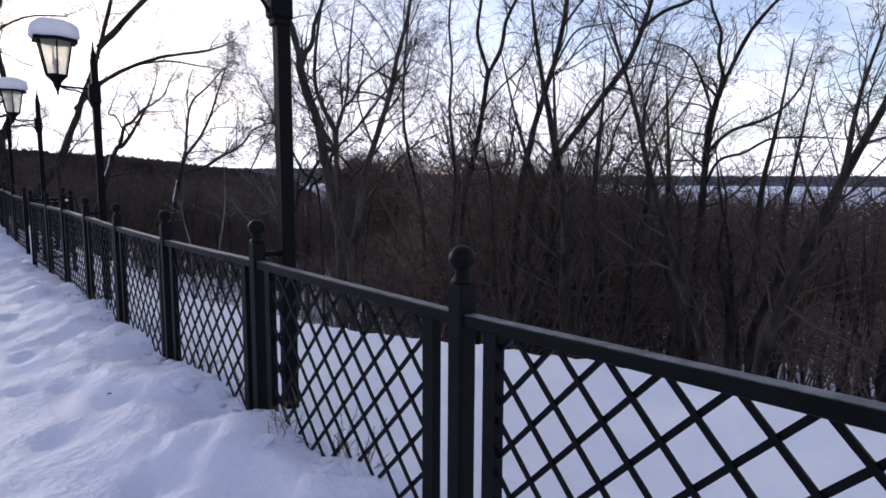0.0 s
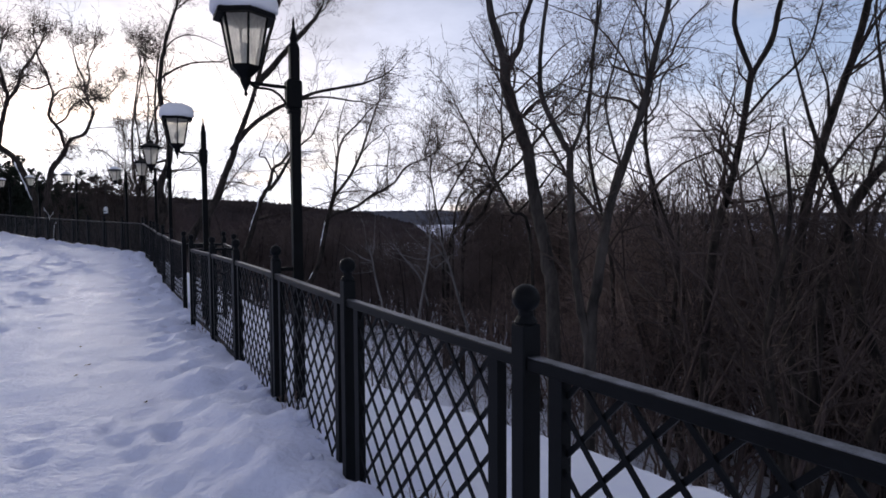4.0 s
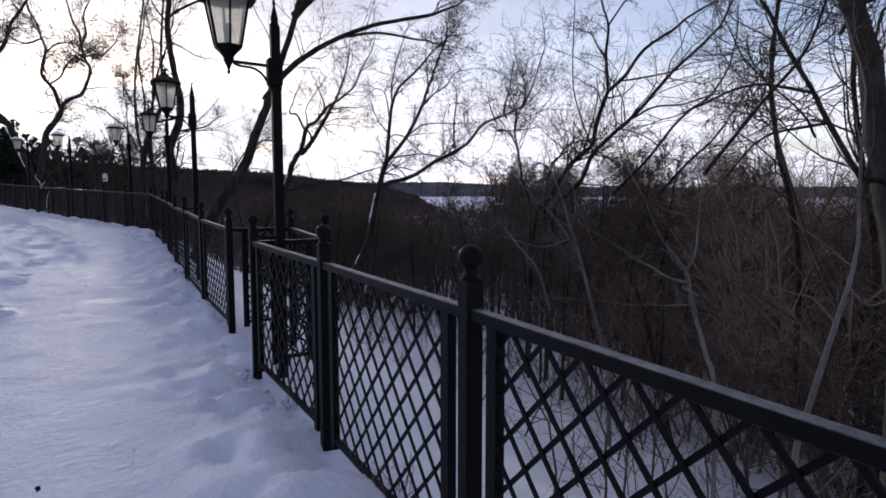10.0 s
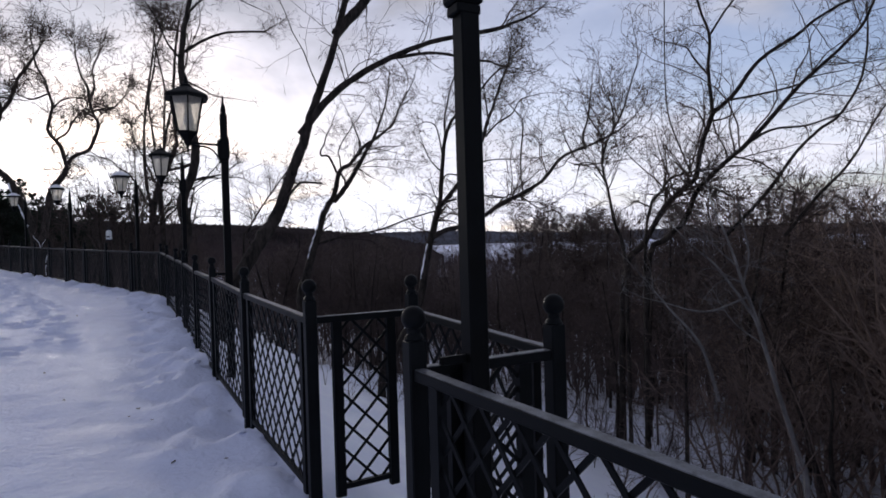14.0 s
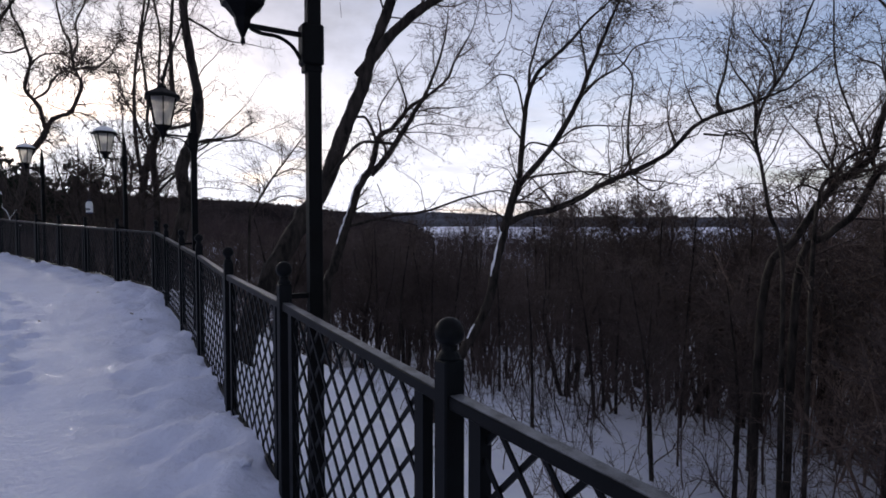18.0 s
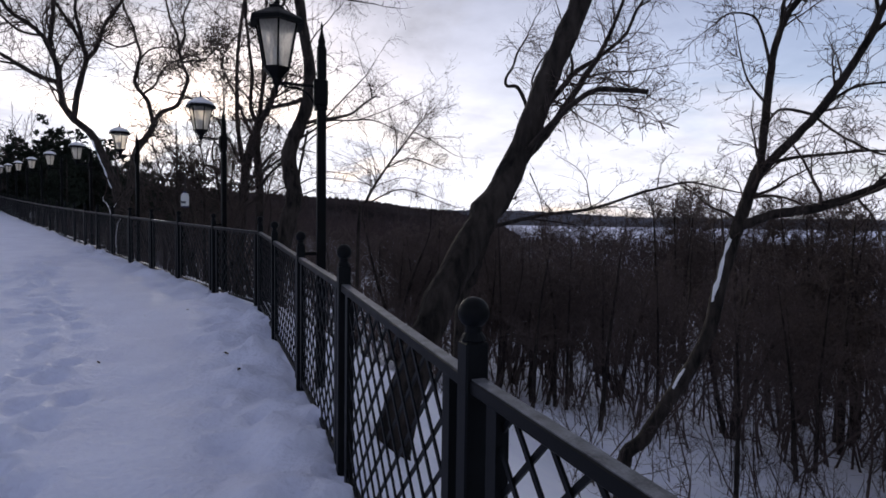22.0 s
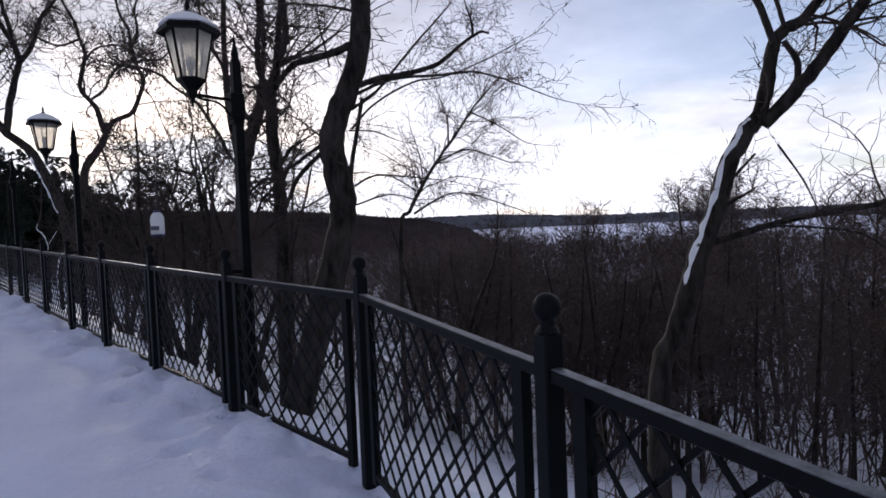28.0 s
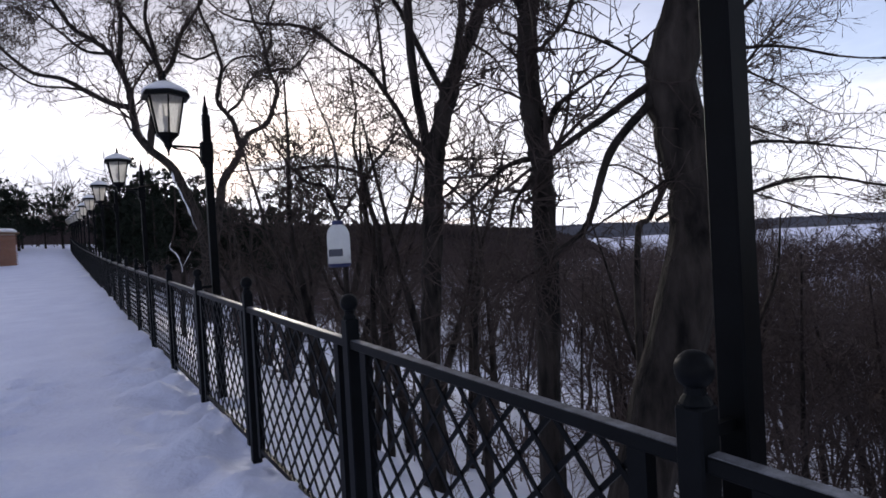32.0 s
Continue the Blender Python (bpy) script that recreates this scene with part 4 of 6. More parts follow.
tree("leaning bare tree with snow on its trunk and a low limb", 27, [
    limb(0.108, 0.085, (6.09, 27.70, -2.03), (6.30, 27.53, -1.69), (6.60, 27.29, -0.98), (6.93, 27.02, -0.14), (7.06, 26.91, 0.62), (7.15, 26.84, 1.16), (7.26, 26.75, 1.72), (7.36, 26.67, 2.17), (7.45, 26.60, 2.50)),
    limb(0.059, 0.022, (7.45, 26.60, 2.50), (7.51, 26.61, 3.13), (7.59, 26.62, 3.84), (7.68, 26.60, 4.34), (7.83, 26.52, 4.74), (8.07, 26.37, 5.02), (8.40, 26.16, 5.38), (8.67, 26.00, 5.75)),
    limb(0.027, 0.014, (7.59, 26.49, 4.31), (7.54, 26.39, 4.77), (7.57, 26.25, 5.12), (7.59, 26.12, 5.46), (7.66, 25.91, 5.87)),
    limb(0.022, 0.009, (7.52, 26.54, 3.82), (7.51, 26.71, 4.41), (7.44, 26.84, 4.69), (7.25, 27.08, 4.77), (7.13, 27.24, 4.64)),
    limb(0.018, 0.009, (7.48, 26.57, 3.37), (7.18, 26.64, 3.72), (6.96, 26.61, 4.19)),
    limb(0.063, 0.036, (7.43, 26.61, 2.40), (7.71, 26.33, 2.84), (7.95, 26.09, 3.26), (8.14, 25.88, 3.72), (8.29, 25.70, 4.17), (8.38, 25.59, 4.58), (8.48, 25.47, 4.93), (8.58, 25.35, 5.32), (8.69, 25.21, 5.74)),
    limb(0.027, 0.014, (8.50, 25.74, 4.53), (8.55, 25.86, 4.91), (8.58, 26.01, 5.36), (8.62, 26.16, 5.81)),
    limb(0.027, 0.009, (8.43, 25.80, 4.22), (8.61, 25.50, 4.52), (8.84, 25.14, 4.72), (8.95, 24.90, 5.03), (9.20, 24.54, 5.11)),
    limb(0.022, 0.009, (8.01, 26.15, 3.27), (8.39, 25.99, 3.56), (8.79, 25.81, 3.64), (9.24, 25.60, 3.63), (9.78, 25.35, 3.66)),
    limb(0.022, 0.018, (7.98, 26.17, 3.19), (7.64, 26.45, 3.29), (7.49, 26.56, 3.10)),
    limb(0.018, 0.009, (7.93, 26.21, 3.20), (8.09, 25.92, 2.90), (8.33, 25.53, 2.61), (8.52, 25.23, 2.57), (8.69, 24.95, 2.42)),
    limb(0.067, 0.041, (7.29, 26.73, 1.63), (7.50, 26.41, 1.80), (7.78, 26.02, 1.88), (8.09, 25.55, 2.09), (8.36, 25.10, 2.38), (8.62, 24.68, 2.57), (8.81, 24.34, 2.73), (8.98, 24.00, 2.96), (9.11, 23.66, 3.32), (9.25, 23.35, 3.49), (9.47, 22.90, 3.61)),
    limb(0.027, 0.014, (9.12, 25.12, 2.63), (9.11, 25.19, 3.07), (9.14, 25.23, 3.64), (9.21, 25.22, 4.22), (9.23, 25.25, 4.61), (9.09, 25.45, 4.94)),
    limb(0.027, 0.014, (7.45, 26.60, 2.50), (7.68, 26.31, 2.59), (7.98, 25.94, 2.63), (8.26, 25.58, 2.65), (8.57, 25.17, 2.58)),
    limb(0.018, 0.009, (8.48, 25.74, 2.15), (8.64, 25.45, 2.52), (8.87, 25.09, 2.76), (9.10, 24.72, 3.04)),
    limb(0.018, 0.009, (9.09, 25.16, 2.60), (9.47, 24.92, 2.28), (9.72, 24.75, 2.38)),
    limb(0.037, 0.014, (10.16, 23.88, 3.67), (10.15, 23.96, 4.02), (10.29, 23.91, 4.50), (10.39, 23.91, 5.13)),
    limb(0.023, 0.009, (9.97, 24.11, 3.54), (9.92, 24.34, 3.96), (9.90, 24.51, 4.37)),
    limb(0.023, 0.014, (9.97, 24.11, 3.33), (10.23, 23.93, 3.30), (10.56, 23.70, 3.33)),
], BARK, branches=3.0, start=0.5, fine_=0.0042, tall=1.6, top=6, snow=((0, 0.36, 0.42, (-0.8, -0.3)), (0, 0.54, 0.73, (-0.8, -0.3))), twigs=(8, 7))
tree("leaning crooked tree with snow on its trunk and a long limb", 28, [
    limb(0.129, 0.095, (4.82, 31.47, -0.08), (4.97, 31.37, 0.43), (5.10, 31.28, 0.94), (5.24, 31.19, 1.48), (5.39, 31.09, 1.97), (5.51, 31.01, 2.46), (5.66, 30.91, 2.77), (5.78, 30.83, 2.95)),
    limb(0.079, 0.037, (5.77, 30.84, 2.93), (5.90, 30.81, 3.33), (5.98, 30.81, 3.69), (6.09, 30.77, 3.91), (6.31, 30.67, 4.03), (6.54, 30.57, 4.33), (6.78, 30.47, 4.63), (7.08, 30.33, 4.83), (7.38, 30.19, 5.08), (7.65, 30.07, 5.37)),
    limb(0.041, 0.016, (5.92, 30.74, 3.76), (5.73, 30.77, 4.18), (5.63, 30.81, 4.31), (5.47, 30.88, 4.32), (5.45, 30.86, 4.48), (5.54, 30.76, 4.67), (5.58, 30.67, 4.91), (5.69, 30.53, 5.16)),
    limb(0.025, 0.013, (6.02, 30.68, 3.92), (6.04, 30.79, 4.26), (6.02, 30.87, 4.45), (6.17, 30.91, 4.78), (6.37, 30.90, 5.07), (6.60, 30.89, 5.40)),
    limb(0.033, 0.016, (6.51, 30.35, 4.35), (6.52, 30.18, 4.64), (6.37, 30.11, 4.98), (6.23, 30.05, 5.26)),
    limb(0.083, 0.041, (5.81, 30.81, 2.85), (6.01, 30.62, 3.14), (6.21, 30.42, 3.46), (6.35, 30.27, 3.77), (6.51, 30.10, 4.08), (6.63, 29.96, 4.38), (6.78, 29.80, 4.67), (6.89, 29.68, 4.96), (6.97, 29.56, 5.25)),
    limb(0.037, 0.033, (6.12, 30.61, 3.24), (6.12, 30.61, 3.53), (6.00, 30.68, 3.77)),
    limb(0.016, 0.008, (6.59, 30.30, 3.98), (6.95, 30.18, 4.14), (7.27, 30.06, 4.15), (7.67, 29.92, 4.15), (8.12, 29.76, 4.08)),
    limb(0.021, 0.008, (6.81, 30.15, 4.45), (7.10, 29.79, 4.50), (7.37, 29.45, 4.47), (7.60, 29.15, 4.48)),
    limb(0.016, 0.008, (6.48, 30.37, 3.91), (6.74, 30.07, 3.91), (7.08, 29.66, 3.86), (7.37, 29.30, 3.76)),
    limb(0.041, 0.016, (5.34, 31.12, 1.53), (5.69, 30.95, 1.64), (6.00, 30.80, 1.73), (6.46, 30.57, 1.82), (6.84, 30.38, 1.87), (7.21, 30.19, 1.96), (7.58, 30.01, 2.10), (7.95, 29.84, 2.25), (8.39, 29.62, 2.38), (8.75, 29.45, 2.46), (9.03, 29.31, 2.41), (9.53, 29.07, 2.28)),
    limb(0.016, 0.008, (5.87, 30.77, 1.70), (6.36, 30.58, 1.66), (6.85, 30.39, 1.57), (7.12, 30.30, 1.39)),
    limb(0.021, 0.013, (5.52, 31.01, 2.24), (5.74, 30.86, 2.53)),
    limb(0.021, 0.013, (5.46, 31.04, 1.95), (5.73, 30.86, 2.14)),
    limb(0.013, 0.008, (5.94, 30.73, 2.62), (6.02, 30.48, 2.18), (6.03, 30.30, 1.79)),
], BARK, branches=3.1, start=0.97, fine_=0.0036, tall=2.5, top=6, snow=((0, 0.40, 0.96, (-0.9, -0.3)),), twigs=(8, 7))
tree("thick dark leaning trunk with a long side branch", 29, [
    limb(0.156, 0.072, (1.59, 24.87, -0.03), (1.98, 25.08, 0.84), (2.45, 25.25, 1.57), (2.83, 25.34, 2.09), (3.09, 25.26, 2.81), (3.25, 25.21, 3.24), (3.42, 25.16, 3.67), (3.60, 25.11, 4.29), (3.83, 25.11, 4.90), (4.20, 25.04, 5.99), (4.59, 24.97, 7.49), (4.85, 24.93, 8.41)),
    limb(0.110, 0.060, (4.20, 25.04, 6.12), (4.86, 25.09, 6.91), (5.67, 25.15, 7.91), (6.32, 25.18, 8.68)),
    limb(0.081, 0.030, (3.38, 25.18, 3.90), (3.95, 24.93, 4.65), (4.55, 24.69, 5.15), (5.31, 24.42, 5.59), (6.24, 24.09, 5.95), (7.51, 23.66, 6.23)),
    limb(0.040, 0.020, (5.44, 24.83, 5.68), (6.50, 24.80, 5.91), (7.61, 24.76, 5.85)),
    limb(0.025, 0.022, (2.92, 25.30, 2.28), (3.02, 24.95, 2.53), (3.15, 24.48, 2.77), (3.36, 24.32, 2.78), (3.55, 24.21, 2.76)),
], BARK, branches=2.9, thin=0.24, start=0.55, tall=2.0, fine_=0.0044, top=10, twigs=(8, 7))
tree("upright dark forked trunk close behind the fence", 31, [
    limb(0.100, 0.083, (0.98, 34.88, 0.75), (1.00, 34.87, 1.42), (1.01, 34.87, 1.97), (1.01, 34.87, 2.36), (1.00, 34.87, 2.64), (0.97, 34.88, 2.91), (0.95, 34.88, 3.19), (0.95, 34.89, 3.46), (0.96, 34.88, 3.76)),
    limb(0.050, 0.018, (0.96, 34.88, 3.76), (0.92, 34.95, 3.95), (0.85, 35.04, 4.14), (0.82, 35.13, 4.42), (0.85, 34.88, 4.96), (0.77, 34.88, 5.72), (0.71, 34.88, 6.63), (0.90, 34.88, 7.57), (1.00, 34.87, 8.35)),
    limb(0.055, 0.018, (0.97, 34.88, 3.78), (1.00, 34.80, 3.96), (1.02, 34.73, 4.15), (1.03, 34.65, 4.33), (1.16, 34.86, 5.14), (1.35, 34.85, 6.09), (1.69, 34.84, 7.07), (1.95, 34.82, 8.04)),
    limb(0.028, 0.017, (1.05, 34.86, 4.03), (1.17, 34.67, 4.11), (1.30, 34.47, 4.19)),
    limb(0.033, 0.017, (1.04, 34.86, 2.83), (1.23, 34.98, 3.09), (1.44, 35.05, 3.23)),
    limb(0.025, 0.011, (0.96, 34.88, 2.65), (0.79, 35.08, 2.61), (0.61, 35.33, 2.43), (0.45, 35.56, 2.26)),
    limb(0.019, 0.011, (0.96, 34.88, 2.53), (0.74, 34.76, 2.31), (0.65, 34.66, 2.12)),
], BARK, branches=3.2, start=0.45, tall=1.5, fine_=0.0060, thin=0.42, top=6, twigs=(8, 7))
tree("dark forked tree with long limbs behind the fence", 32, [
    limb(0.142, 0.125, (0.61, 38.03, 0.38), (0.69, 38.01, 1.37), (0.75, 38.00, 2.19), (0.81, 37.99, 3.01), (0.89, 37.98, 3.42), (1.02, 37.96, 3.87), (1.10, 37.94, 4.11)),
    limb(0.104, 0.035, (1.10, 37.94, 4.11), (1.22, 37.96, 4.41), (1.39, 37.97, 4.71), (1.53, 37.99, 5.06), (1.64, 38.02, 5.41), (1.73, 38.04, 5.76), (1.68, 37.97, 6.67), (1.68, 37.97, 7.76), (1.77, 37.97, 8.86), (1.89, 37.96, 9.96)),
    limb(0.054, 0.020, (1.08, 37.95, 4.07), (1.18, 37.83, 4.53), (1.23, 37.73, 4.99), (1.25, 37.62, 5.47), (1.31, 37.98, 6.45), (1.37, 37.98, 7.72), (1.20, 37.99, 8.77), (1.06, 37.99, 9.63)),
    limb(0.042, 0.021, (0.98, 37.96, 3.95), (0.82, 38.10, 4.35), (0.66, 38.24, 4.79), (0.53, 38.36, 5.16), (0.36, 38.49, 5.52), (0.20, 38.60, 5.85)),
    limb(0.062, 0.026, (0.74, 38.01, 3.15), (0.60, 38.01, 4.23), (0.58, 38.01, 5.12), (0.60, 38.01, 6.02), (0.70, 38.01, 7.09), (0.90, 38.00, 8.37), (1.05, 37.99, 9.45)),
    limb(0.038, 0.017, (0.71, 38.01, 3.14), (0.54, 38.12, 3.44), (0.40, 38.23, 3.79), (0.26, 38.32, 4.05), (0.05, 38.46, 4.41), (-0.33, 38.64, 4.73), (-0.55, 38.75, 4.96), (-0.86, 38.89, 5.11), (-1.26, 39.05, 5.18), (-1.66, 39.22, 5.30)),
    limb(0.025, 0.013, (0.24, 38.09, 4.00), (0.24, 38.25, 4.44), (0.24, 38.41, 4.90), (0.23, 38.55, 5.28), (0.14, 38.71, 5.72)),
    limb(0.021, 0.013, (1.34, 37.90, 4.60), (1.62, 37.86, 4.40), (1.74, 37.84, 4.25)),
    limb(0.021, 0.013, (0.86, 37.99, 3.07), (1.27, 38.10, 3.10), (1.78, 38.24, 3.12)),
    limb(0.021, 0.013, (0.80, 37.99, 2.93), (1.08, 37.73, 2.57), (1.34, 37.50, 2.31)),
], BARK, branches=3.2, start=0.4, tall=1.5, fine_=0.0062, thin=0.42, top=6, twigs=(8, 7))
tree("dark crooked tree with curving limbs behind the fence", 36, [
    limb(0.047, 0.017, (0.20, 39.39, 1.97), (0.16, 39.39, 2.35), (0.06, 39.40, 2.74), (-0.01, 39.41, 3.08), (-0.29, 39.43, 3.20), (-0.66, 39.47, 3.24), (-0.99, 39.50, 3.21)),
    limb(0.030, 0.017, (0.06, 39.40, 3.04), (0.23, 39.52, 3.30), (0.38, 39.58, 3.44), (0.50, 39.66, 3.61)),
    limb(0.043, 0.017, (-0.33, 39.44, 2.00), (-0.38, 39.38, 2.38), (-0.47, 39.33, 2.67), (-0.56, 39.29, 2.92), (-0.80, 39.27, 2.97), (-0.99, 39.24, 3.17), (-1.11, 39.21, 3.33)),
    limb(0.021, 0.009, (-0.44, 39.45, 2.72), (-0.35, 39.52, 3.19), (-0.42, 39.61, 3.72), (-0.60, 39.71, 4.26), (-0.74, 39.80, 4.71), (-1.02, 39.91, 5.13)),
    limb(0.026, 0.013, (-0.01, 39.41, 3.07), (-0.09, 39.56, 3.62), (-0.01, 39.67, 4.07), (-0.06, 39.81, 4.63)),
    limb(0.021, 0.013, (-0.38, 39.44, 2.42), (-0.10, 39.42, 2.83), (0.11, 39.39, 2.99)),
], BARK, branches=2.6, start=0.3, fine_=0.0064, thin=0.42, twigs=(7, 7))
tree("slender bare tree with a fan of fine twigs", 35, [
    limb(0.055, 0.018, (4.30, 39.12, 1.57), (4.52, 39.03, 2.23), (4.86, 38.89, 2.88), (5.22, 38.74, 3.46), (5.63, 38.57, 4.04), (5.93, 38.45, 4.50), (6.23, 38.33, 4.87)),
    limb(0.024, 0.012, (5.40, 38.67, 3.72), (5.40, 38.67, 4.29), (5.30, 38.71, 4.60)),
    limb(0.024, 0.012, (5.10, 38.79, 3.29), (5.80, 38.68, 3.60), (6.30, 38.59, 3.50), (6.87, 38.50, 3.30)),
    limb(0.030, 0.012, (4.61, 39.00, 2.16), (5.10, 38.88, 2.45), (5.53, 38.78, 2.61), (6.08, 38.65, 2.53), (7.11, 38.40, 2.15)),
    limb(0.018, 0.012, (4.74, 38.94, 2.64), (4.10, 38.92, 3.01), (3.73, 38.93, 3.07)),
    limb(0.018, 0.012, (5.87, 38.47, 4.45), (6.58, 38.42, 4.15), (7.12, 38.39, 3.84)),
], BARK, branches=3.9, fine_=0.004, start=0.25, twigs=(8, 7))
old_tree = tree("thick crooked dark trunk with a broken stub and long side limbs", 30, [
    limb(0.205, 0.085, (0.95, 34.03, -0.60), (1.36, 33.93, 0.77), (1.64, 33.86, 1.82), (1.67, 33.88, 2.37), (1.59, 33.94, 2.88), (1.65, 33.92, 3.33), (1.83, 33.85, 3.77), (2.02, 33.82, 4.40), (2.01, 33.81, 5.03), (1.90, 33.82, 5.77), (1.76, 33.83, 6.70), (1.70, 33.84, 7.52), (1.78, 33.83, 8.50), (1.93, 33.82, 9.30), (2.12, 33.81, 10.10), (2.36, 33.79, 10.91)),
    limb(0.054, 0.030, (1.88, 33.80, 4.30), (1.63, 34.03, 4.22), (1.33, 34.28, 4.17), (1.18, 34.40, 4.13), (1.03, 34.57, 3.95)),
    limb(0.013, 0.010, (1.59, 33.89, 4.01), (1.53, 33.90, 4.34), (1.49, 33.92, 4.51)),
    limb(0.044, 0.013, (1.93, 33.79, 3.76), (2.18, 33.62, 3.83), (2.46, 33.43, 3.86), (2.74, 33.24, 3.91), (2.89, 33.13, 3.98), (3.07, 32.98, 4.14), (3.27, 32.82, 4.28), (3.38, 32.74, 4.26)),
    limb(0.019, 0.010, (3.24, 32.93, 4.26), (3.21, 32.89, 4.43), (3.13, 32.86, 4.60)),
    limb(0.023, 0.007, (1.92, 33.79, 3.65), (2.17, 33.60, 3.76), (2.45, 33.40, 3.81), (2.82, 33.13, 3.79), (3.12, 32.90, 3.80), (3.36, 32.72, 3.73), (3.59, 32.53, 3.60), (3.88, 32.28, 3.41)),
    limb(0.023, 0.010, (1.84, 33.81, 3.45), (2.17, 33.80, 3.68), (2.48, 33.81, 4.03), (2.80, 33.81, 4.40), (3.08, 33.81, 4.70), (3.29, 33.81, 4.93)),
    limb(0.017, 0.007, (1.83, 33.82, 3.19), (2.10, 33.83, 3.48), (2.40, 33.82, 3.69), (2.77, 33.80, 3.87), (3.22, 33.77, 3.96), (3.85, 33.72, 4.23), (4.44, 33.68, 4.54)),
    limb(0.013, 0.007, (1.80, 33.83, 3.17), (2.05, 33.54, 3.12), (2.25, 33.28, 2.98)),
    limb(0.017, 0.007, (1.83, 33.82, 2.43), (2.13, 33.85, 2.57), (2.59, 33.87, 2.56), (3.02, 33.89, 2.52)),
    limb(0.013, 0.007, (1.85, 33.81, 2.18), (2.20, 33.49, 2.29), (2.49, 33.21, 2.20)),
    limb(0.027, 0.017, (1.49, 33.92, 3.03), (1.24, 34.14, 2.84), (1.00, 34.35, 2.67), (0.78, 34.54, 2.51)),
    limb(0.030, 0.020, (1.43, 33.93, 2.88), (1.11, 33.92, 2.55), (0.94, 33.87, 2.19)),
    limb(0.013, 0.007, (1.52, 33.91, 2.35), (1.24, 33.99, 2.19), (1.08, 34.04, 2.09)),
    limb(0.013, 0.007, (1.46, 33.92, 3.08), (1.21, 34.19, 3.36), (0.99, 34.37, 3.51)),
    limb(0.032, 0.027, (1.77, 33.81, 2.38), (1.81, 33.79, 2.74), (1.87, 33.76, 3.07), (1.93, 33.73, 3.40), (1.97, 33.71, 3.58)),
    limb(0.050, 0.018, (1.74, 33.83, 7.96), (2.43, 33.78, 8.47), (3.19, 33.73, 8.80), (4.26, 33.65, 8.94)),
    limb(0.040, 0.014, (1.91, 33.82, 9.26), (2.47, 33.78, 9.85), (3.23, 33.73, 10.04), (4.18, 33.66, 9.75)),
    limb(0.036, 0.012, (1.66, 33.84, 7.13), (2.20, 33.80, 6.88), (2.75, 33.76, 6.61), (3.50, 33.71, 6.56)),
    limb(0.036, 0.012, (1.72, 33.84, 7.72), (1.30, 33.87, 8.27), (1.01, 33.89, 9.01), (0.68, 33.91, 9.54)),
], BARK, branches=2.2, start=0.42, lift=0.02, droop=0.05, tall=1.0, fine_=0.0032, thin=0.26, top=14, spread=(0.13, 0.32), twigs=(7, 7))
tree("old crooked tree bending over the promenade, snow on its trunk", 33, [
    limb(0.295, 0.121, (-6.46, 66.91, 1.74), (-6.67, 66.88, 3.36), (-7.12, 66.82, 4.83), (-7.68, 66.75, 6.28), (-8.20, 66.68, 7.24), (-9.10, 66.56, 8.03), (-9.61, 66.49, 8.81), (-9.83, 66.46, 9.90), (-9.90, 66.45, 11.14), (-10.37, 66.38, 12.51), (-10.74, 66.33, 13.26), (-11.38, 66.25, 13.83), (-12.40, 66.11, 14.52), (-13.00, 66.03, 15.38), (-13.46, 65.97, 16.23)),
    limb(0.156, 0.069, (-9.84, 66.46, 10.30), (-11.12, 66.66, 10.73), (-12.28, 66.88, 11.40), (-13.43, 67.10, 12.08), (-14.88, 67.33, 12.44), (-16.17, 67.62, 13.50)),
    limb(0.139, 0.087, (-10.39, 66.38, 12.76), (-10.12, 66.07, 13.95), (-9.97, 65.76, 15.06), (-10.06, 65.42, 16.13)),
    limb(0.191, 0.087, (-9.06, 66.56, 8.13), (-8.91, 66.76, 9.64), (-8.57, 67.00, 11.28), (-8.40, 67.16, 12.44), (-8.94, 67.26, 13.74), (-9.63, 67.33, 14.86), (-10.32, 67.40, 15.98)),
    limb(0.121, 0.069, (-8.33, 66.66, 12.14), (-8.59, 66.20, 13.87), (-8.78, 65.86, 15.13), (-8.49, 65.63, 16.27)),
    limb(0.139, 0.069, (-8.31, 66.66, 11.98), (-7.72, 66.95, 13.02), (-7.31, 67.29, 14.58), (-6.54, 67.67, 16.03), (-5.92, 67.99, 17.33)),
    limb(0.087, 0.052, (-10.71, 66.34, 13.23), (-12.13, 66.79, 13.54), (-13.36, 67.31, 14.62), (-14.61, 67.83, 15.71)),
    limb(0.069, 0.035, (-12.05, 66.16, 11.22), (-12.91, 65.49, 11.19), (-13.91, 64.68, 11.12), (-14.75, 63.77, 11.71)),
], BARK, branches=2.4, start=0.35, spread=(0.14, 0.32), fine_=0.0150, tall=2.0, thin=0.5, snow=((0, 0.12, 0.24, (-0.8, -0.4)),), twigs=(7, 7))
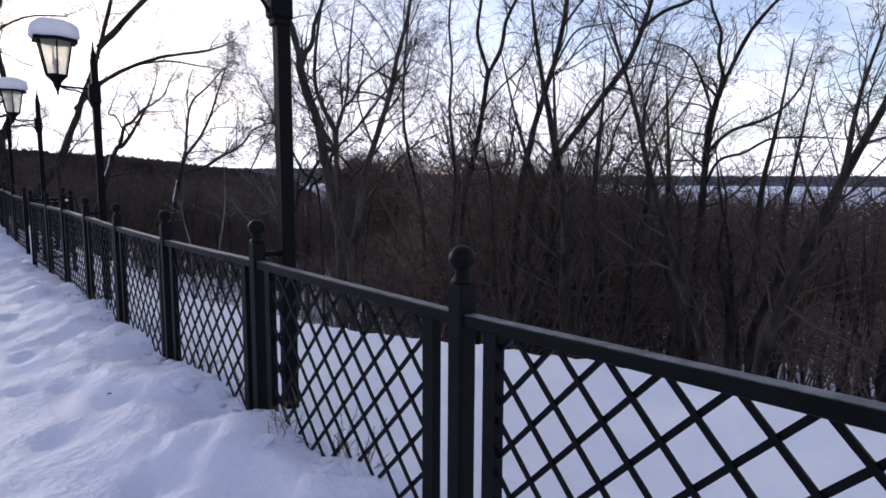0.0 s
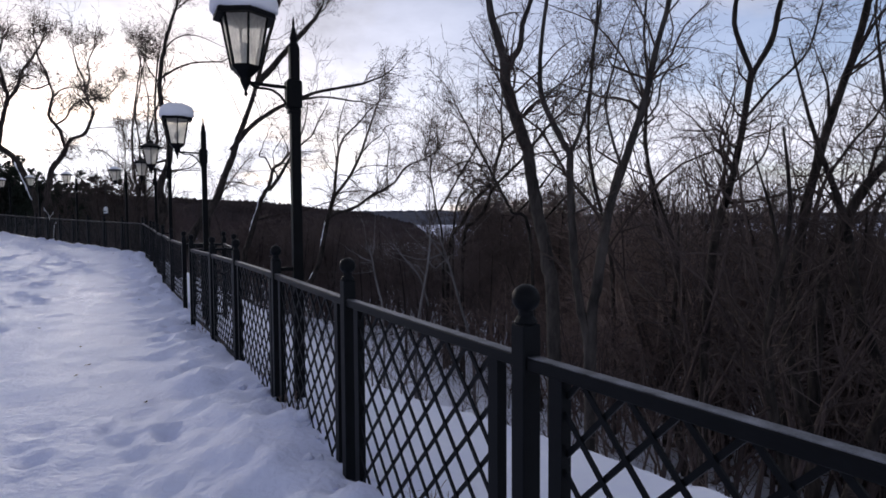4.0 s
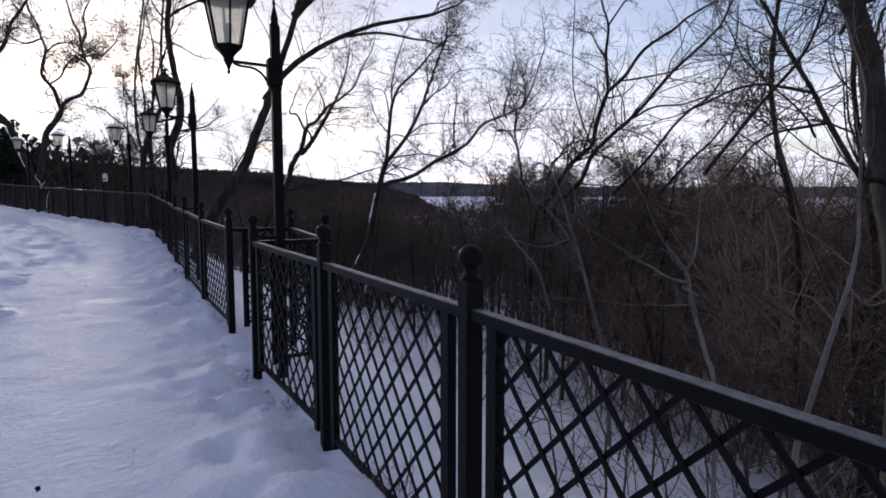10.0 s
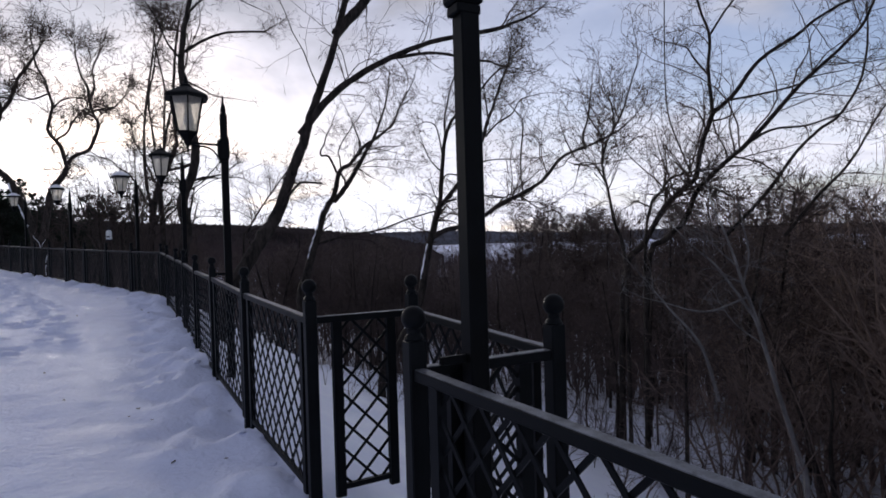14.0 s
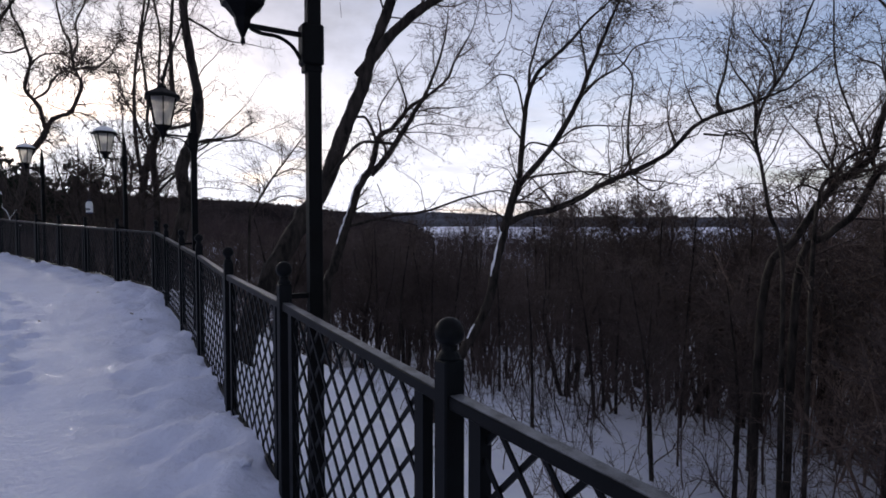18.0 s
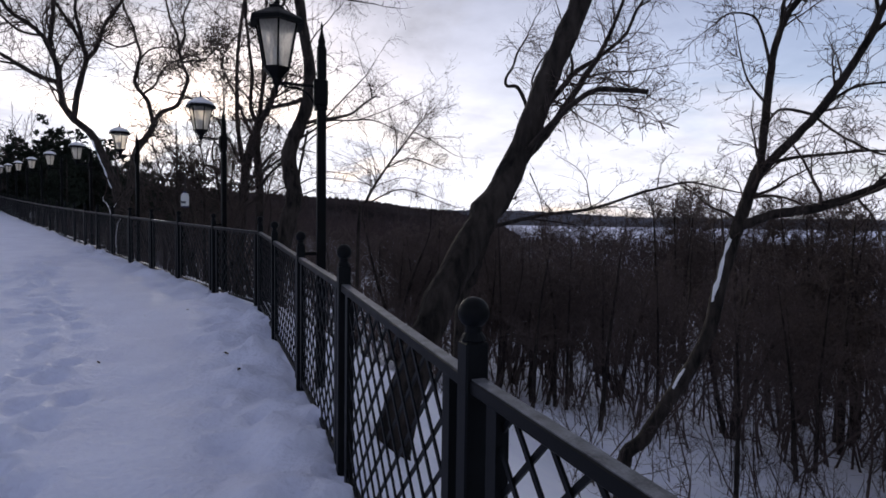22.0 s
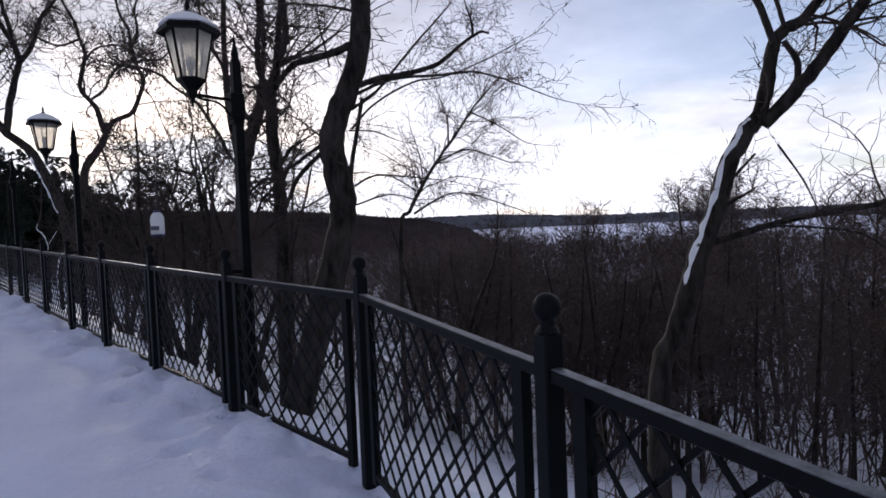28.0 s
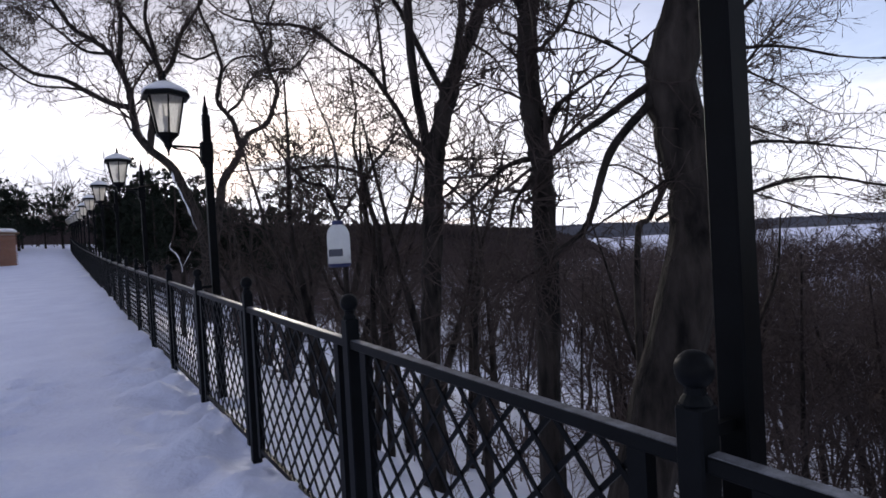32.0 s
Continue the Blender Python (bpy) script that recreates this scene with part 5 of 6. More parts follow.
tree("old twisted tree with two curling limbs", 34, [
    limb(0.276, 0.207, (-6.34, 66.80, 1.41), (-5.82, 66.85, 3.64), (-5.41, 66.89, 6.06), (-4.71, 66.95, 7.19), (-4.25, 67.00, 8.10)),
    limb(0.155, 0.069, (-4.28, 66.99, 8.10), (-4.47, 67.05, 8.83), (-4.68, 67.13, 9.67), (-5.03, 67.16, 10.17), (-5.46, 67.21, 10.84), (-5.33, 67.32, 11.85), (-5.13, 67.44, 12.87), (-5.39, 67.53, 13.88), (-5.63, 67.62, 14.89), (-6.17, 67.70, 16.06), (-6.27, 67.81, 17.25)),
    limb(0.086, 0.052, (-4.94, 66.93, 10.12), (-4.17, 66.74, 10.72), (-3.80, 66.54, 11.48), (-3.12, 66.33, 12.24), (-2.31, 66.17, 12.58)),
    limb(0.069, 0.035, (-5.14, 66.91, 12.45), (-4.40, 67.34, 13.34), (-3.31, 67.83, 13.67), (-2.70, 68.14, 13.37)),
    limb(0.155, 0.069, (-4.25, 67.00, 8.17), (-3.83, 66.95, 8.90), (-2.85, 66.92, 9.38), (-2.42, 66.86, 10.25), (-2.06, 66.78, 11.38), (-2.36, 66.66, 12.17), (-2.56, 66.55, 12.95), (-2.70, 66.40, 14.20), (-3.10, 66.25, 15.11), (-3.38, 66.07, 16.47)),
    limb(0.086, 0.052, (-2.43, 67.16, 12.54), (-1.72, 67.51, 12.85), (-1.06, 67.82, 13.01), (-0.16, 68.37, 14.16)),
    limb(0.086, 0.052, (-2.64, 67.14, 13.30), (-2.27, 67.48, 14.58), (-2.37, 67.81, 16.04), (-1.81, 68.22, 17.57)),
    limb(0.069, 0.035, (-5.32, 66.90, 13.61), (-6.26, 66.28, 12.99), (-7.03, 65.74, 13.12)),
], BARK, branches=2.4, start=0.6, spread=(0.14, 0.32), fine_=0.0150, tall=2.0, thin=0.5, twigs=(7, 7))
tree("pale slender sapling with forked twigs close beyond the railing", 43, [
    limb(0.014, 0.011, (3.09, 10.95, 0.20), (3.06, 11.01, 0.53), (3.03, 11.06, 0.73), (3.02, 11.09, 0.84), (3.01, 11.11, 0.95), (3.00, 11.12, 1.02)),
    limb(0.008, 0.003, (3.00, 11.12, 1.02), (3.02, 11.08, 1.11), (3.03, 11.07, 1.30)),
    limb(0.008, 0.003, (3.00, 11.12, 1.02), (3.01, 11.21, 1.09), (3.01, 11.30, 1.16)),
    limb(0.008, 0.003, (3.01, 11.11, 0.94), (2.92, 11.18, 0.97), (2.85, 11.25, 1.03), (2.78, 11.31, 1.07)),
    limb(0.006, 0.003, (3.02, 11.09, 0.81), (2.98, 11.25, 0.78), (2.91, 11.49, 0.75)),
], BIRCH, branches=1.0, twigs=(2, 3), twig_size=0.3, spread=(0.16, 0.34), fine_=0.0016, start=0.5, twig=BIRCH)
tree("pale thin sapling leaning close beyond the railing", 44, [
    limb(0.019, 0.006, (3.44, 10.67, -0.10), (3.47, 10.61, 0.31), (3.50, 10.56, 0.60), (3.53, 10.51, 0.86), (3.54, 10.48, 1.02), (3.55, 10.46, 1.24), (3.55, 10.47, 1.51), (3.55, 10.47, 1.90)),
    limb(0.007, 0.004, (3.54, 10.49, 0.96), (3.59, 10.40, 0.87), (3.64, 10.29, 0.95)),
    limb(0.006, 0.004, (3.51, 10.53, 0.76), (3.46, 10.63, 0.88), (3.42, 10.70, 0.90)),
], BIRCH, branches=1.0, twigs=(2, 3), twig_size=0.3, spread=(0.10, 0.24), fine_=0.0016, start=0.5, twig=BIRCH)
tree("pale slender sapling leaning beyond the railing", 37, [
    limb(0.042, 0.017, (8.25, 17.29, -2.00), (8.15, 17.34, -1.58), (7.88, 17.50, -0.47), (7.70, 17.60, 0.29), (7.54, 17.68, 0.80), (7.41, 17.75, 1.28)),
    limb(0.021, 0.008, (7.70, 17.60, 0.29), (7.25, 17.83, 1.02), (6.95, 17.98, 1.33)),
    limb(0.017, 0.008, (7.61, 17.65, 0.63), (7.08, 17.90, 0.44), (6.55, 18.16, 0.58)),
    limb(0.017, 0.008, (7.54, 17.68, 0.80), (7.63, 17.65, 1.22), (7.57, 17.69, 1.65)),
    limb(0.025, 0.008, (7.19, 17.83, -0.79), (6.99, 17.94, -0.02), (6.62, 18.13, 0.49), (6.44, 18.22, 0.75)),
], BIRCH, 2.0, (5, 4), (0.16, 0.34), fine_=0.0022, start=0.5, twig=BIRCH)
tree("broken forked tree stump laden with snow behind the railing", 38, [
    limb(0.059, 0.026, (-3.76, 45.31, 0.89), (-3.71, 45.30, 1.41), (-3.70, 45.31, 1.80), (-3.81, 45.33, 2.05), (-3.95, 45.37, 2.21), (-3.90, 45.36, 2.41)),
    limb(0.039, 0.020, (-3.69, 45.30, 1.75), (-3.57, 45.28, 1.95), (-3.45, 45.26, 2.18)),
    limb(0.079, 0.053, (-3.47, 45.25, 1.13), (-3.36, 45.23, 1.45), (-3.28, 45.21, 1.57)),
], BARK, 1.0, (4, 3), (0.10, 0.22), start=0.6, thin=0.3, snow=((0, 0.45, 0.97, (-0.5, -0.7)), (1, 0.1, 0.97, (-0.5, -0.7)), (2, 0.05, 0.9, (-0.4, -0.8))))
# a few dry leaves left at the end of its long limb
rv = np.random.RandomState(41)
for at in ((3.71, 32.54, 3.68), (3.77, 32.52, 3.72), (3.81, 32.50, 3.77)):
    bm = bmesh.new()
    for k in range(7):
        c = Vector(at) + Vector(rv.normal(size=3) * 0.012)
        a, b = Vector(unit(rv.normal(size=3))) * 0.022, Vector(unit(rv.normal(size=3))) * 0.012
        bm.faces.new([bm.verts.new(c + w) for w in (-a, b, a, -b)])
    leaf = part("dry_leaf", bm, LEAF, old_tree, "curled dark dry leaves")
    leaf.matrix_parent_inverse = old_tree.matrix_world.inverted()


# ---- woods on the slope: single trees, then thickets ----
def free_tree(name, height, lean, seed, stems=1):
    r = np.random.RandomState(seed)
    root = empty(name)
    shapes, ps, rs = [], [], []
    for k in range(stems):
        h = height * r.uniform(0.8, 1.05)
        steps = np.linspace(0, 1, 7)
        off = np.cumsum(r.normal(size=(7, 2)) * 0.016 * h, 0) + np.outer(steps, r.normal(size=2) * lean * h)
        p = np.stack([off[:, 0] + r.normal() * 0.12 * (stems > 1), off[:, 1] + r.normal() * 0.12 * (stems > 1), steps * h - 0.4], -1)
        q = resample(p, 14)
        rad = np.interp(np.linspace(0, 1, 15), [0, 1], [0.0155 * h + 0.012, 0.010])
        shapes.append((q, rad))
        a, b = sprout(q[None], rad[None], 22, 0.36, (28, 72), (0.14, 0.34), 0.4, 5, 0.26, 0.08, r, 0.005)
        ps.append(a)
        rs.append(b)
    p1, r1 = np.concatenate(ps), np.concatenate(rs)
    p2, r2 = sprout(p1, r1, 6, 0.15, (25, 60), (0.3, 0.6), 0.6, 3, 0.24, 0.05, r, 0.0045)
    p3, r3 = sprout(p2, r2, 3, 0.1, (20, 70), (0.4, 0.8), 0.7, 2, 0.26, 0.0, r, 0.0035)
    v, f = tubes(shapes, r, 7)
    mesh_from("trunk", v, f, BARK, root, True)
    v, f = both([(p1, r1)], [(p2, r2), (p3, r3)])
    mesh_from("crown", v, f, TWIG, root)
    return tagged(root, "slender bare tree standing in snow on the slope", "tree", "trees on the slope")


protos = [free_tree("tree", h, ln, 60 + i, st) for i, (h, ln, st) in enumerate(((6.0, 0.08, 1), (7.5, 0.05, 1), (5.0, 0.16, 2), (8.5, 0.06, 1), (6.5, 0.12, 3)))]
rp = np.random.RandomState(5)
placed = 0
while placed < 150:
    y = rp.uniform(-2, 54)
    d = rp.uniform(5.5, 26.0)
    x = float(fence_x(y)) + d
    if y > 9 and floor_z(x, y) + (6.0, 7.5, 5.0, 8.5, 6.5)[placed % 5] > 1.9:
        continue
    m = pose(x, y, floor_z(x, y), rp.uniform(-5, 5), rp.uniform(-5, 5), rp.uniform(0, 360))
    if placed < 5:
        protos[placed].matrix_basis = m
    else:
        copy_thing(protos[placed % 5], m)
    placed += 1


# young trees that crowd behind the railing
YOUNG = [(0.0, 40.1, 4.2), (0.9, 41.0, 4.5), (-0.9, 44.1, 4.6), (-2.4, 50.0, 5.0), (1.6, 38.9, 3.7), (-0.3, 42.3, 4.9), (-1.7, 46.2, 4.4), (0.5, 46.5, 4.6), (-3.2, 53.0, 5.2), (6.1, 40.4, 2.9), (2.4, 42.5, 3.6), (-1.6, 52.5, 5.0), (11.0, 12.5, 3.2), (14.5, 12.0, 2.8), (16.0, 16.0, 3.4), (17.5, 13.5, 2.6), (19.0, 17.0, 3.0)]
for k, (x, y, top_z) in enumerate(YOUNG):
    which = (2, 4)[k % 2]
    foot = floor_z(x, y)
    copy_thing(protos[which], pose(x, y, foot, 0, 0, 77.0 * k) @ Matrix.Scale((top_z - foot) / ((5.0, 6.5)[k % 2] - 0.4), 4))


def thicket(name, count, where, heights, per, seed, fat, mat, label, segs=(4, 3, 2), spread=(0.25, 0.55), patch=9.0, bare=0.12, gaps=-9.0, rise=0.0):
    """Undergrowth and woods that cannot be told apart: many bare stems with their twigs, one sheet."""
    r = np.random.RandomState(seed)
    x, y = where(r, count)
    h = r.uniform(heights[0], heights[1], count) * (1 + 0.55 * vnoise(x, y, patch, 9))
    keep = (x - fence_x(y) > 2.4) | (y > 125) | (x < fence_x(y) - 14)
    keep &= vnoise(x, y, patch, 21) > gaps
    x, y, h = x[keep], y[keep], h[keep]
    count = len(x)
    z = ground_z(x, y)
    crest = np.interp(y, [0, 8, 16, 22, 26], [-0.7, -0.4, 0.5, 1.4, 0.5]) + np.interp(np.hypot(x, y), [30, 60], [0, 0.8]) * np.interp(np.degrees(np.arctan2(x, y)), [42, 60], [1, -1.4]) + vnoise(x, y, patch * 0.7, 8) * 3.2 + np.interp(x, [12, 24], [0, 1.6]) * np.interp(y, [16, 24], [0, 1]) + rise + np.interp(np.degrees(np.arctan2(x, np.maximum(y - 12, 0.1))), [39, 48], [0, 1.9]) * np.interp(y, [11, 14, 34, 42], [0, 1, 1, 0])
    # a low stretch of the wood over which the frozen lake shows
    low = (y > x / 0.75 - 0.5) & (y < x / 0.43 + 11)
    crest = np.where(low & (np.hypot(x, y) > 8), np.minimum(crest, 1.35 - 0.055 * x + vnoise(x, y, 2.0, 18) * 0.5), crest)
    h = np.where(np.hypot(x, y) < 120, np.clip(np.minimum(h, (crest - z) * 0.76), 0.5, 20), h)
    base = np.stack([x, y, z - 0.2], -1)
    p = np.empty((count, segs[0] + 1, 3))
    p[:, 0] = base
    way = unit(np.stack([r.normal(size=count) * 0.2, r.normal(size=count) * 0.2, np.ones(count)], -1))
    for k in range(segs[0]):
        way = unit(way + r.normal(size=way.shape) * 0.17)
        p[:, k + 1] = p[:, k] + way * (h / segs[0])[:, None]
    far = fat if np.isscalar(fat) else fat(x, y)
    rad = (np.maximum(0.0095 * h, 0.012) * np.ones(count))[:, None] * np.linspace(1, 0.3, segs[0] + 1)[None]
    rad = np.maximum(rad, (far * np.ones(count))[:, None])
    p1, r1 = sprout(p, rad, per[0], bare, (22, 78), spread, 0.6, segs[1], 0.20, 0.08, r, 0.004)
    f1 = np.repeat(far * np.ones(count), per[0])[:, None]
    groups, tips = [(p, rad)], []
    (groups if heights[1] < 3 else tips).append((p1, np.maximum(r1, f1 * 0.8)))
    if per[1]:
        p2, r2 = sprout(p1, r1, per[1], 0.1, (22, 75), (0.4, 0.8), 0.7, segs[2], 0.24, 0.03, r, 0.003)
        tips.append((p2, np.maximum(r2, np.repeat(f1, per[1], axis=0) * 0.6)))
    v, q = both(groups, tips)
    return tagged(mesh_from(name, v, q, mat), label, "undergrowth", kind="stuff")


def band(d0, d1, y0, y1, power=1.0):
    def pick(r, n):
        y = r.uniform(y0, y1, n)
        d = d0 + (d1 - d0) * r.rand(n) ** power
        return fence_x(y) + d, y
    return pick


def flank(r, n):
    x = r.uniform(14, 32, n)
    return x, 10.5 + x * r.uniform(0.45, 0.92, n)


def sector(r0, r1, a0, a1, power=1.0):
    def pick(r, n):
        a = np.radians(r.uniform(a0, a1, n))
        q = r0 + (r1 - r0) * r.rand(n) ** power
        return q * np.sin(a), 12 + q * np.cos(a)
    return pick


thicket("undergrowth", 220, band(2.5, 12, 5, 38), (0.6, 2.2), (7, 4), 71, 0.003, BRUSH, "thin bare shrubs and dry stalks standing in snow")
thicket("undergrowth", 50, band(4.5, 13, 20, 33), (0.8, 2.6), (9, 6), 85, 0.004, BRUSH, "low dark shrubs on the snowy slope", patch=3.0, gaps=0.0)
thicket("undergrowth", 340, band(8, 26, 14, 41), (0.9, 3.2), (8, 4), 80, 0.004, BRUSH, "low leafless shrubs between the bare stems")
thicket("undergrowth", 620, band(10, 34, -10, 14, 0.75), (3.0, 7.5), (9, 6), 72, 0.005, BROWN_BRUSH, "dense leafless brown thicket on the slope", bare=0.48, patch=5.0, gaps=-0.02)
thicket("undergrowth", 300, band(10, 26, 12, 22), (5.0, 9.0), (10, 7), 82, 0.005, BROWN_BRUSH, "greyish brown leafless thicket further along the slope", bare=0.35, patch=5.0, gaps=-0.02, rise=1.2)
thicket("undergrowth", 80, band(6.5, 18, 9, 15), (6.0, 9.5), (11, 7), 83, 0.005, BRUSH, "tall tangled leafless bushes on the slope", bare=0.25, patch=5.0, rise=4.6)
thicket("undergrowth", 150, flank, (8.0, 12.0), (14, 8), 84, 0.005, BROWN_BRUSH, "tall leafless bushes standing above the thicket", bare=0.3, patch=5.0, rise=2.2)
thicket("undergrowth", 950, band(11, 40, 10, 85, 0.8), (5.0, 10.0), (12, 7), 78, 0.008, BRUSH, "leafless wood with bare stems above snow", bare=0.42, patch=6.0, gaps=0.13)
thicket("undergrowth", 520, band(12, 40, 10, 50, 0.8), (5.0, 10.0), (12, 7), 81, 0.007, BRUSH, "tangled leafless bushes reaching down to the snow", bare=0.08, patch=6.0, gaps=0.2)
thicket("undergrowth", 560, band(6.0, 19, 37, 80, 0.8), (2.5, 6.5), (11, 7), 79, 0.007, BRUSH, "dense dark brush close behind the railing", bare=0.42, patch=5.0, gaps=-0.02)
thicket("woods", 3400, sector(26, 90, -12, 115, 0.8), (6.0, 12.0), (10, 5), 73, 0.014, BRUSH, "dense leafless wood in the valley", (3, 2, 1), patch=14.0, bare=0.3, gaps=-0.05)
thicket("woods", 3600, sector(85, 320, -25, 115, 0.75), (7.0, 13.0), (11, 3), 74, 0.045, WOODS, "leafless woods filling the valley", (2, 1, 1), (0.3, 0.6), 60.0)
thicket("woods", 2600, sector(300, 880, -25, 21, 0.8), (8.0, 13.0), (9, 0), 75, 0.28, WOODS, "far leafless woods towards the lake", (2, 1, 1), (0.3, 0.6), 120.0)


thicket("woods", 420, sector(300, 480, 21, 115, 0.8), (6.0, 10.0), (9, 0), 77, 0.2, WOODS, "scattered leafless trees along the frozen lake", (2, 1, 1), (0.3, 0.6), 120.0)


# single bushy trees that stand above the valley woods
def bushy(height, seed):
    r = np.random.RandomState(seed)
    root = empty("tree")
    p = resample([(0, 0, -0.4), (r.normal() * 0.2, r.normal() * 0.2, height * 0.5), (r.normal() * 0.5, r.normal() * 0.5, height)], 12)
    rad = np.linspace(0.013 * height, 0.02, 13)
    v, f = tubes([(p, rad)], r, 7)
    mesh_from("trunk", v, f, BARK, root, True)
    a, b = sprout(p[None], rad[None], 46, 0.32, (30, 75), (0.16, 0.34), 0.4, 5, 0.24, 0.08, r, 0.018)
    c, d = sprout(a, b, 7, 0.15, (25, 70), (0.3, 0.6), 0.6, 3, 0.28, 0.05, r, 0.013)
    e, g = sprout(c, d, 5, 0.1, (20, 70), (0.4, 0.8), 0.7, 2, 0.3, 0.0, r, 0.011)
    v, f = both([(a, b)], [(c, d), (e, g)])
    mesh_from("crown", v, f, BRUSH, root)
    return tagged(root, "bushy bare tree standing above the valley woods", "tree", "valley trees")


VALLEY = [(20.5, 27.5, 2.7), (21.7, 25.8, 2.4), (21.8, 23.8, 2.4), (22.8, 33.6, 2.2), (22.1, 31.0, 2.5), (19.8, 32.7, 1.9), (23.1, 38.3, 2.0), (33.1, 56.6, 4.2), (33.9, 57.6, 3.5), (32.3, 55.8, 3.1), (31.0, 55.0, 2.4), (24.8, 42.8, 2.2), (23.8, 40.6, 2.1), (27.0, 29.0, 2.6), (28.0, 36.0, 2.8), (18.5, 26.0, 1.8), (19.0, 29.5, 2.2), (45.2, 66.9, 3.2), (34.5, 74.0, 2.6), (26.0, 46.0, 2.0), (31.5, 58.0, 3.6), (34.6, 55.5, 3.3), (29.5, 52.5, 2.4), (36.0, 54.0, 2.6), (21.0, 37.0, 2.1), (23.0, 38.0, 2.2), (22.0, 36.0, 2.1), (25.0, 39.0, 2.3), (20.3, 34.5, 2.0), (24.0, 36.5, 2.4)]
_rs = np.random.RandomState(29)
for y in np.arange(20.0, 50.0, 0.85):
    x = float(fence_x(y)) + _rs.uniform(8.5, 16.5)
    top_z = float(np.interp(y, [22, 27, 34, 46], [2.2, 1.9, 1.3, 0.9])) + _rs.uniform(-0.5, 0.4)
    if x / 0.80 + 6 < y < x / 0.43 + 11:
        top_z = min(top_z, 1.0 - 0.055 * x)
    VALLEY.append((x, float(y), top_z))
TALL = [top_z - floor_z(x, y) for x, y, top_z in VALLEY[:3]]
valley = [bushy(h, 120 + i) for i, h in enumerate(TALL)]
for k, (x, y, top_z) in enumerate(VALLEY):
    foot = floor_z(x, y)
    m = pose(x, y, foot, 0, 0, 70.0 * k)
    if k < 3:
        valley[k].matrix_basis = m
    else:
        copy_thing(valley[k % 3], m @ Matrix.Scale((top_z - foot) / TALL[k % 3], 4))


def rise(r, n):
    a, q = np.radians(r.uniform(-30, 2, n)), r.uniform(64, 118, n)
    return -0.85 + q * np.sin(a), 30 + q * np.cos(a)


thicket("undergrowth", 900, rise, (2.5, 5.0), (9, 4), 76, 0.02, WOODS, "dark undergrowth below the pines", (3, 2, 1))

# ---- pines on the rise ahead ----
def pine(height, seed):
    r = np.random.RandomState(seed)
    root = empty("pine_tree")
    p = resample([(0, 0, -0.4), (r.normal() * 0.2, r.normal() * 0.2, height * 0.5), (r.normal() * 0.4, r.normal() * 0.4, height)], 12)
    rad = np.linspace(0.22, 0.04, 13)
    v, f = tubes([(p, rad)], r, 8)
    mesh_from("trunk", v, f, BARK, root, True)
    a, b = sprout(p[None], rad[None], 44, 0.22, (55, 95), (0.18, 0.34), 0.4, 4, 0.15, 0.06, r, 0.02)
    c, d = sprout(a, b, 6, 0.3, (25, 70), (0.3, 0.6), 0.6, 2, 0.2, 0.08, r, 0.012)
    e, g = sprout(c, d, 14, 0.2, (30, 85), (0.35, 0.65), 0.9, 1, 0.2, 0.1, r, 0.060)
    v, f = both([(a, b)], [(c, d), (e, g)])
    mesh_from("crown", v, f, NEEDLES, root)
    return tagged(root, "dark green pine on the rise at the promenade's end", "tree", "pines")


pines = [pine(h, 90 + i) for i, h in enumerate((9.0, 10.2, 8.0))]
rq = np.random.RandomState(15)
for k in range(64):
    a = radians(-28 + 28.5 * (k + rq.rand()) / 64)
    q = rq.uniform(62, 105)
    x, y = -0.85 + q * math.sin(a), 30 + q * math.cos(a)
    if x > float(fence_x(y)) - 5 and y < 110 and x < float(fence_x(y)) + 4:
        x += 8
    foot = floor_z(x, y)
    crest = 1.9 + math.hypot(x, y - 28) * math.tan(radians(float(np.interp(a, np.radians([-28, -16, -8, 0.5]), [8.0, 7.2, 5.9, 3.0])) * rq.uniform(0.62, 0.95)))
    m = pose(x, y, foot, 0, 0, rq.uniform(0, 360)) @ Matrix.Scale(min(1.9, max(0.8, (crest - foot) / (9.0, 10.2, 8.0)[k % 3])), 4)
    if k < 3:
        pines[k].matrix_basis = m
    else:
        copy_thing(pines[k % 3], m)


# ---- iron fence ----
def fence_post():
    root = empty("fence_post")
    bm = bmesh.new()
    add_box(bm, -0.037, 0.037, -0.037, 0.037, -1.75, -0.085, 0.006)
    part("shaft", bm, IRON, root)
    bm = bmesh.new()
    add_turned(bm, [(0.034, -0.088), (0.040, -0.080), (0.034, -0.068), (0.026, -0.058), (0.026, -0.040)], 14)
    part("collar", bm, IRON, root, smooth=False)
    bm = bmesh.new()
    bmesh.ops.create_uvsphere(bm, u_segments=18, v_segments=12, radius=0.048)
    part("ball", bm, IRON, root, smooth=True)
    return tagged(root, "black painted square iron fence post with a ball finial", "fence post", "fence posts")


POST_LINE = FIRST + BAY + SECOND + THIRD
proto_post = fence_post()


def heading(k):
    a, b = POST_LINE[max(k - 1, 0)], POST_LINE[min(k + 1, len(POST_LINE) - 1)]
    return math.degrees(math.atan2(b[1] - a[1], b[0] - a[0]))


for k, (x, y, z) in enumerate(POST_LINE):
    m = pose(x, y, z, 0, 0, 90.0 if 8 < k < 13 else heading(k))
    if k == 0:
        proto_post.matrix_basis = m
    else:
        copy_thing(proto_post, m)

RAIL_DROP, BOTTOM = 0.215, 1.31
CELL_W, CELL_H = 0.180, 0.183


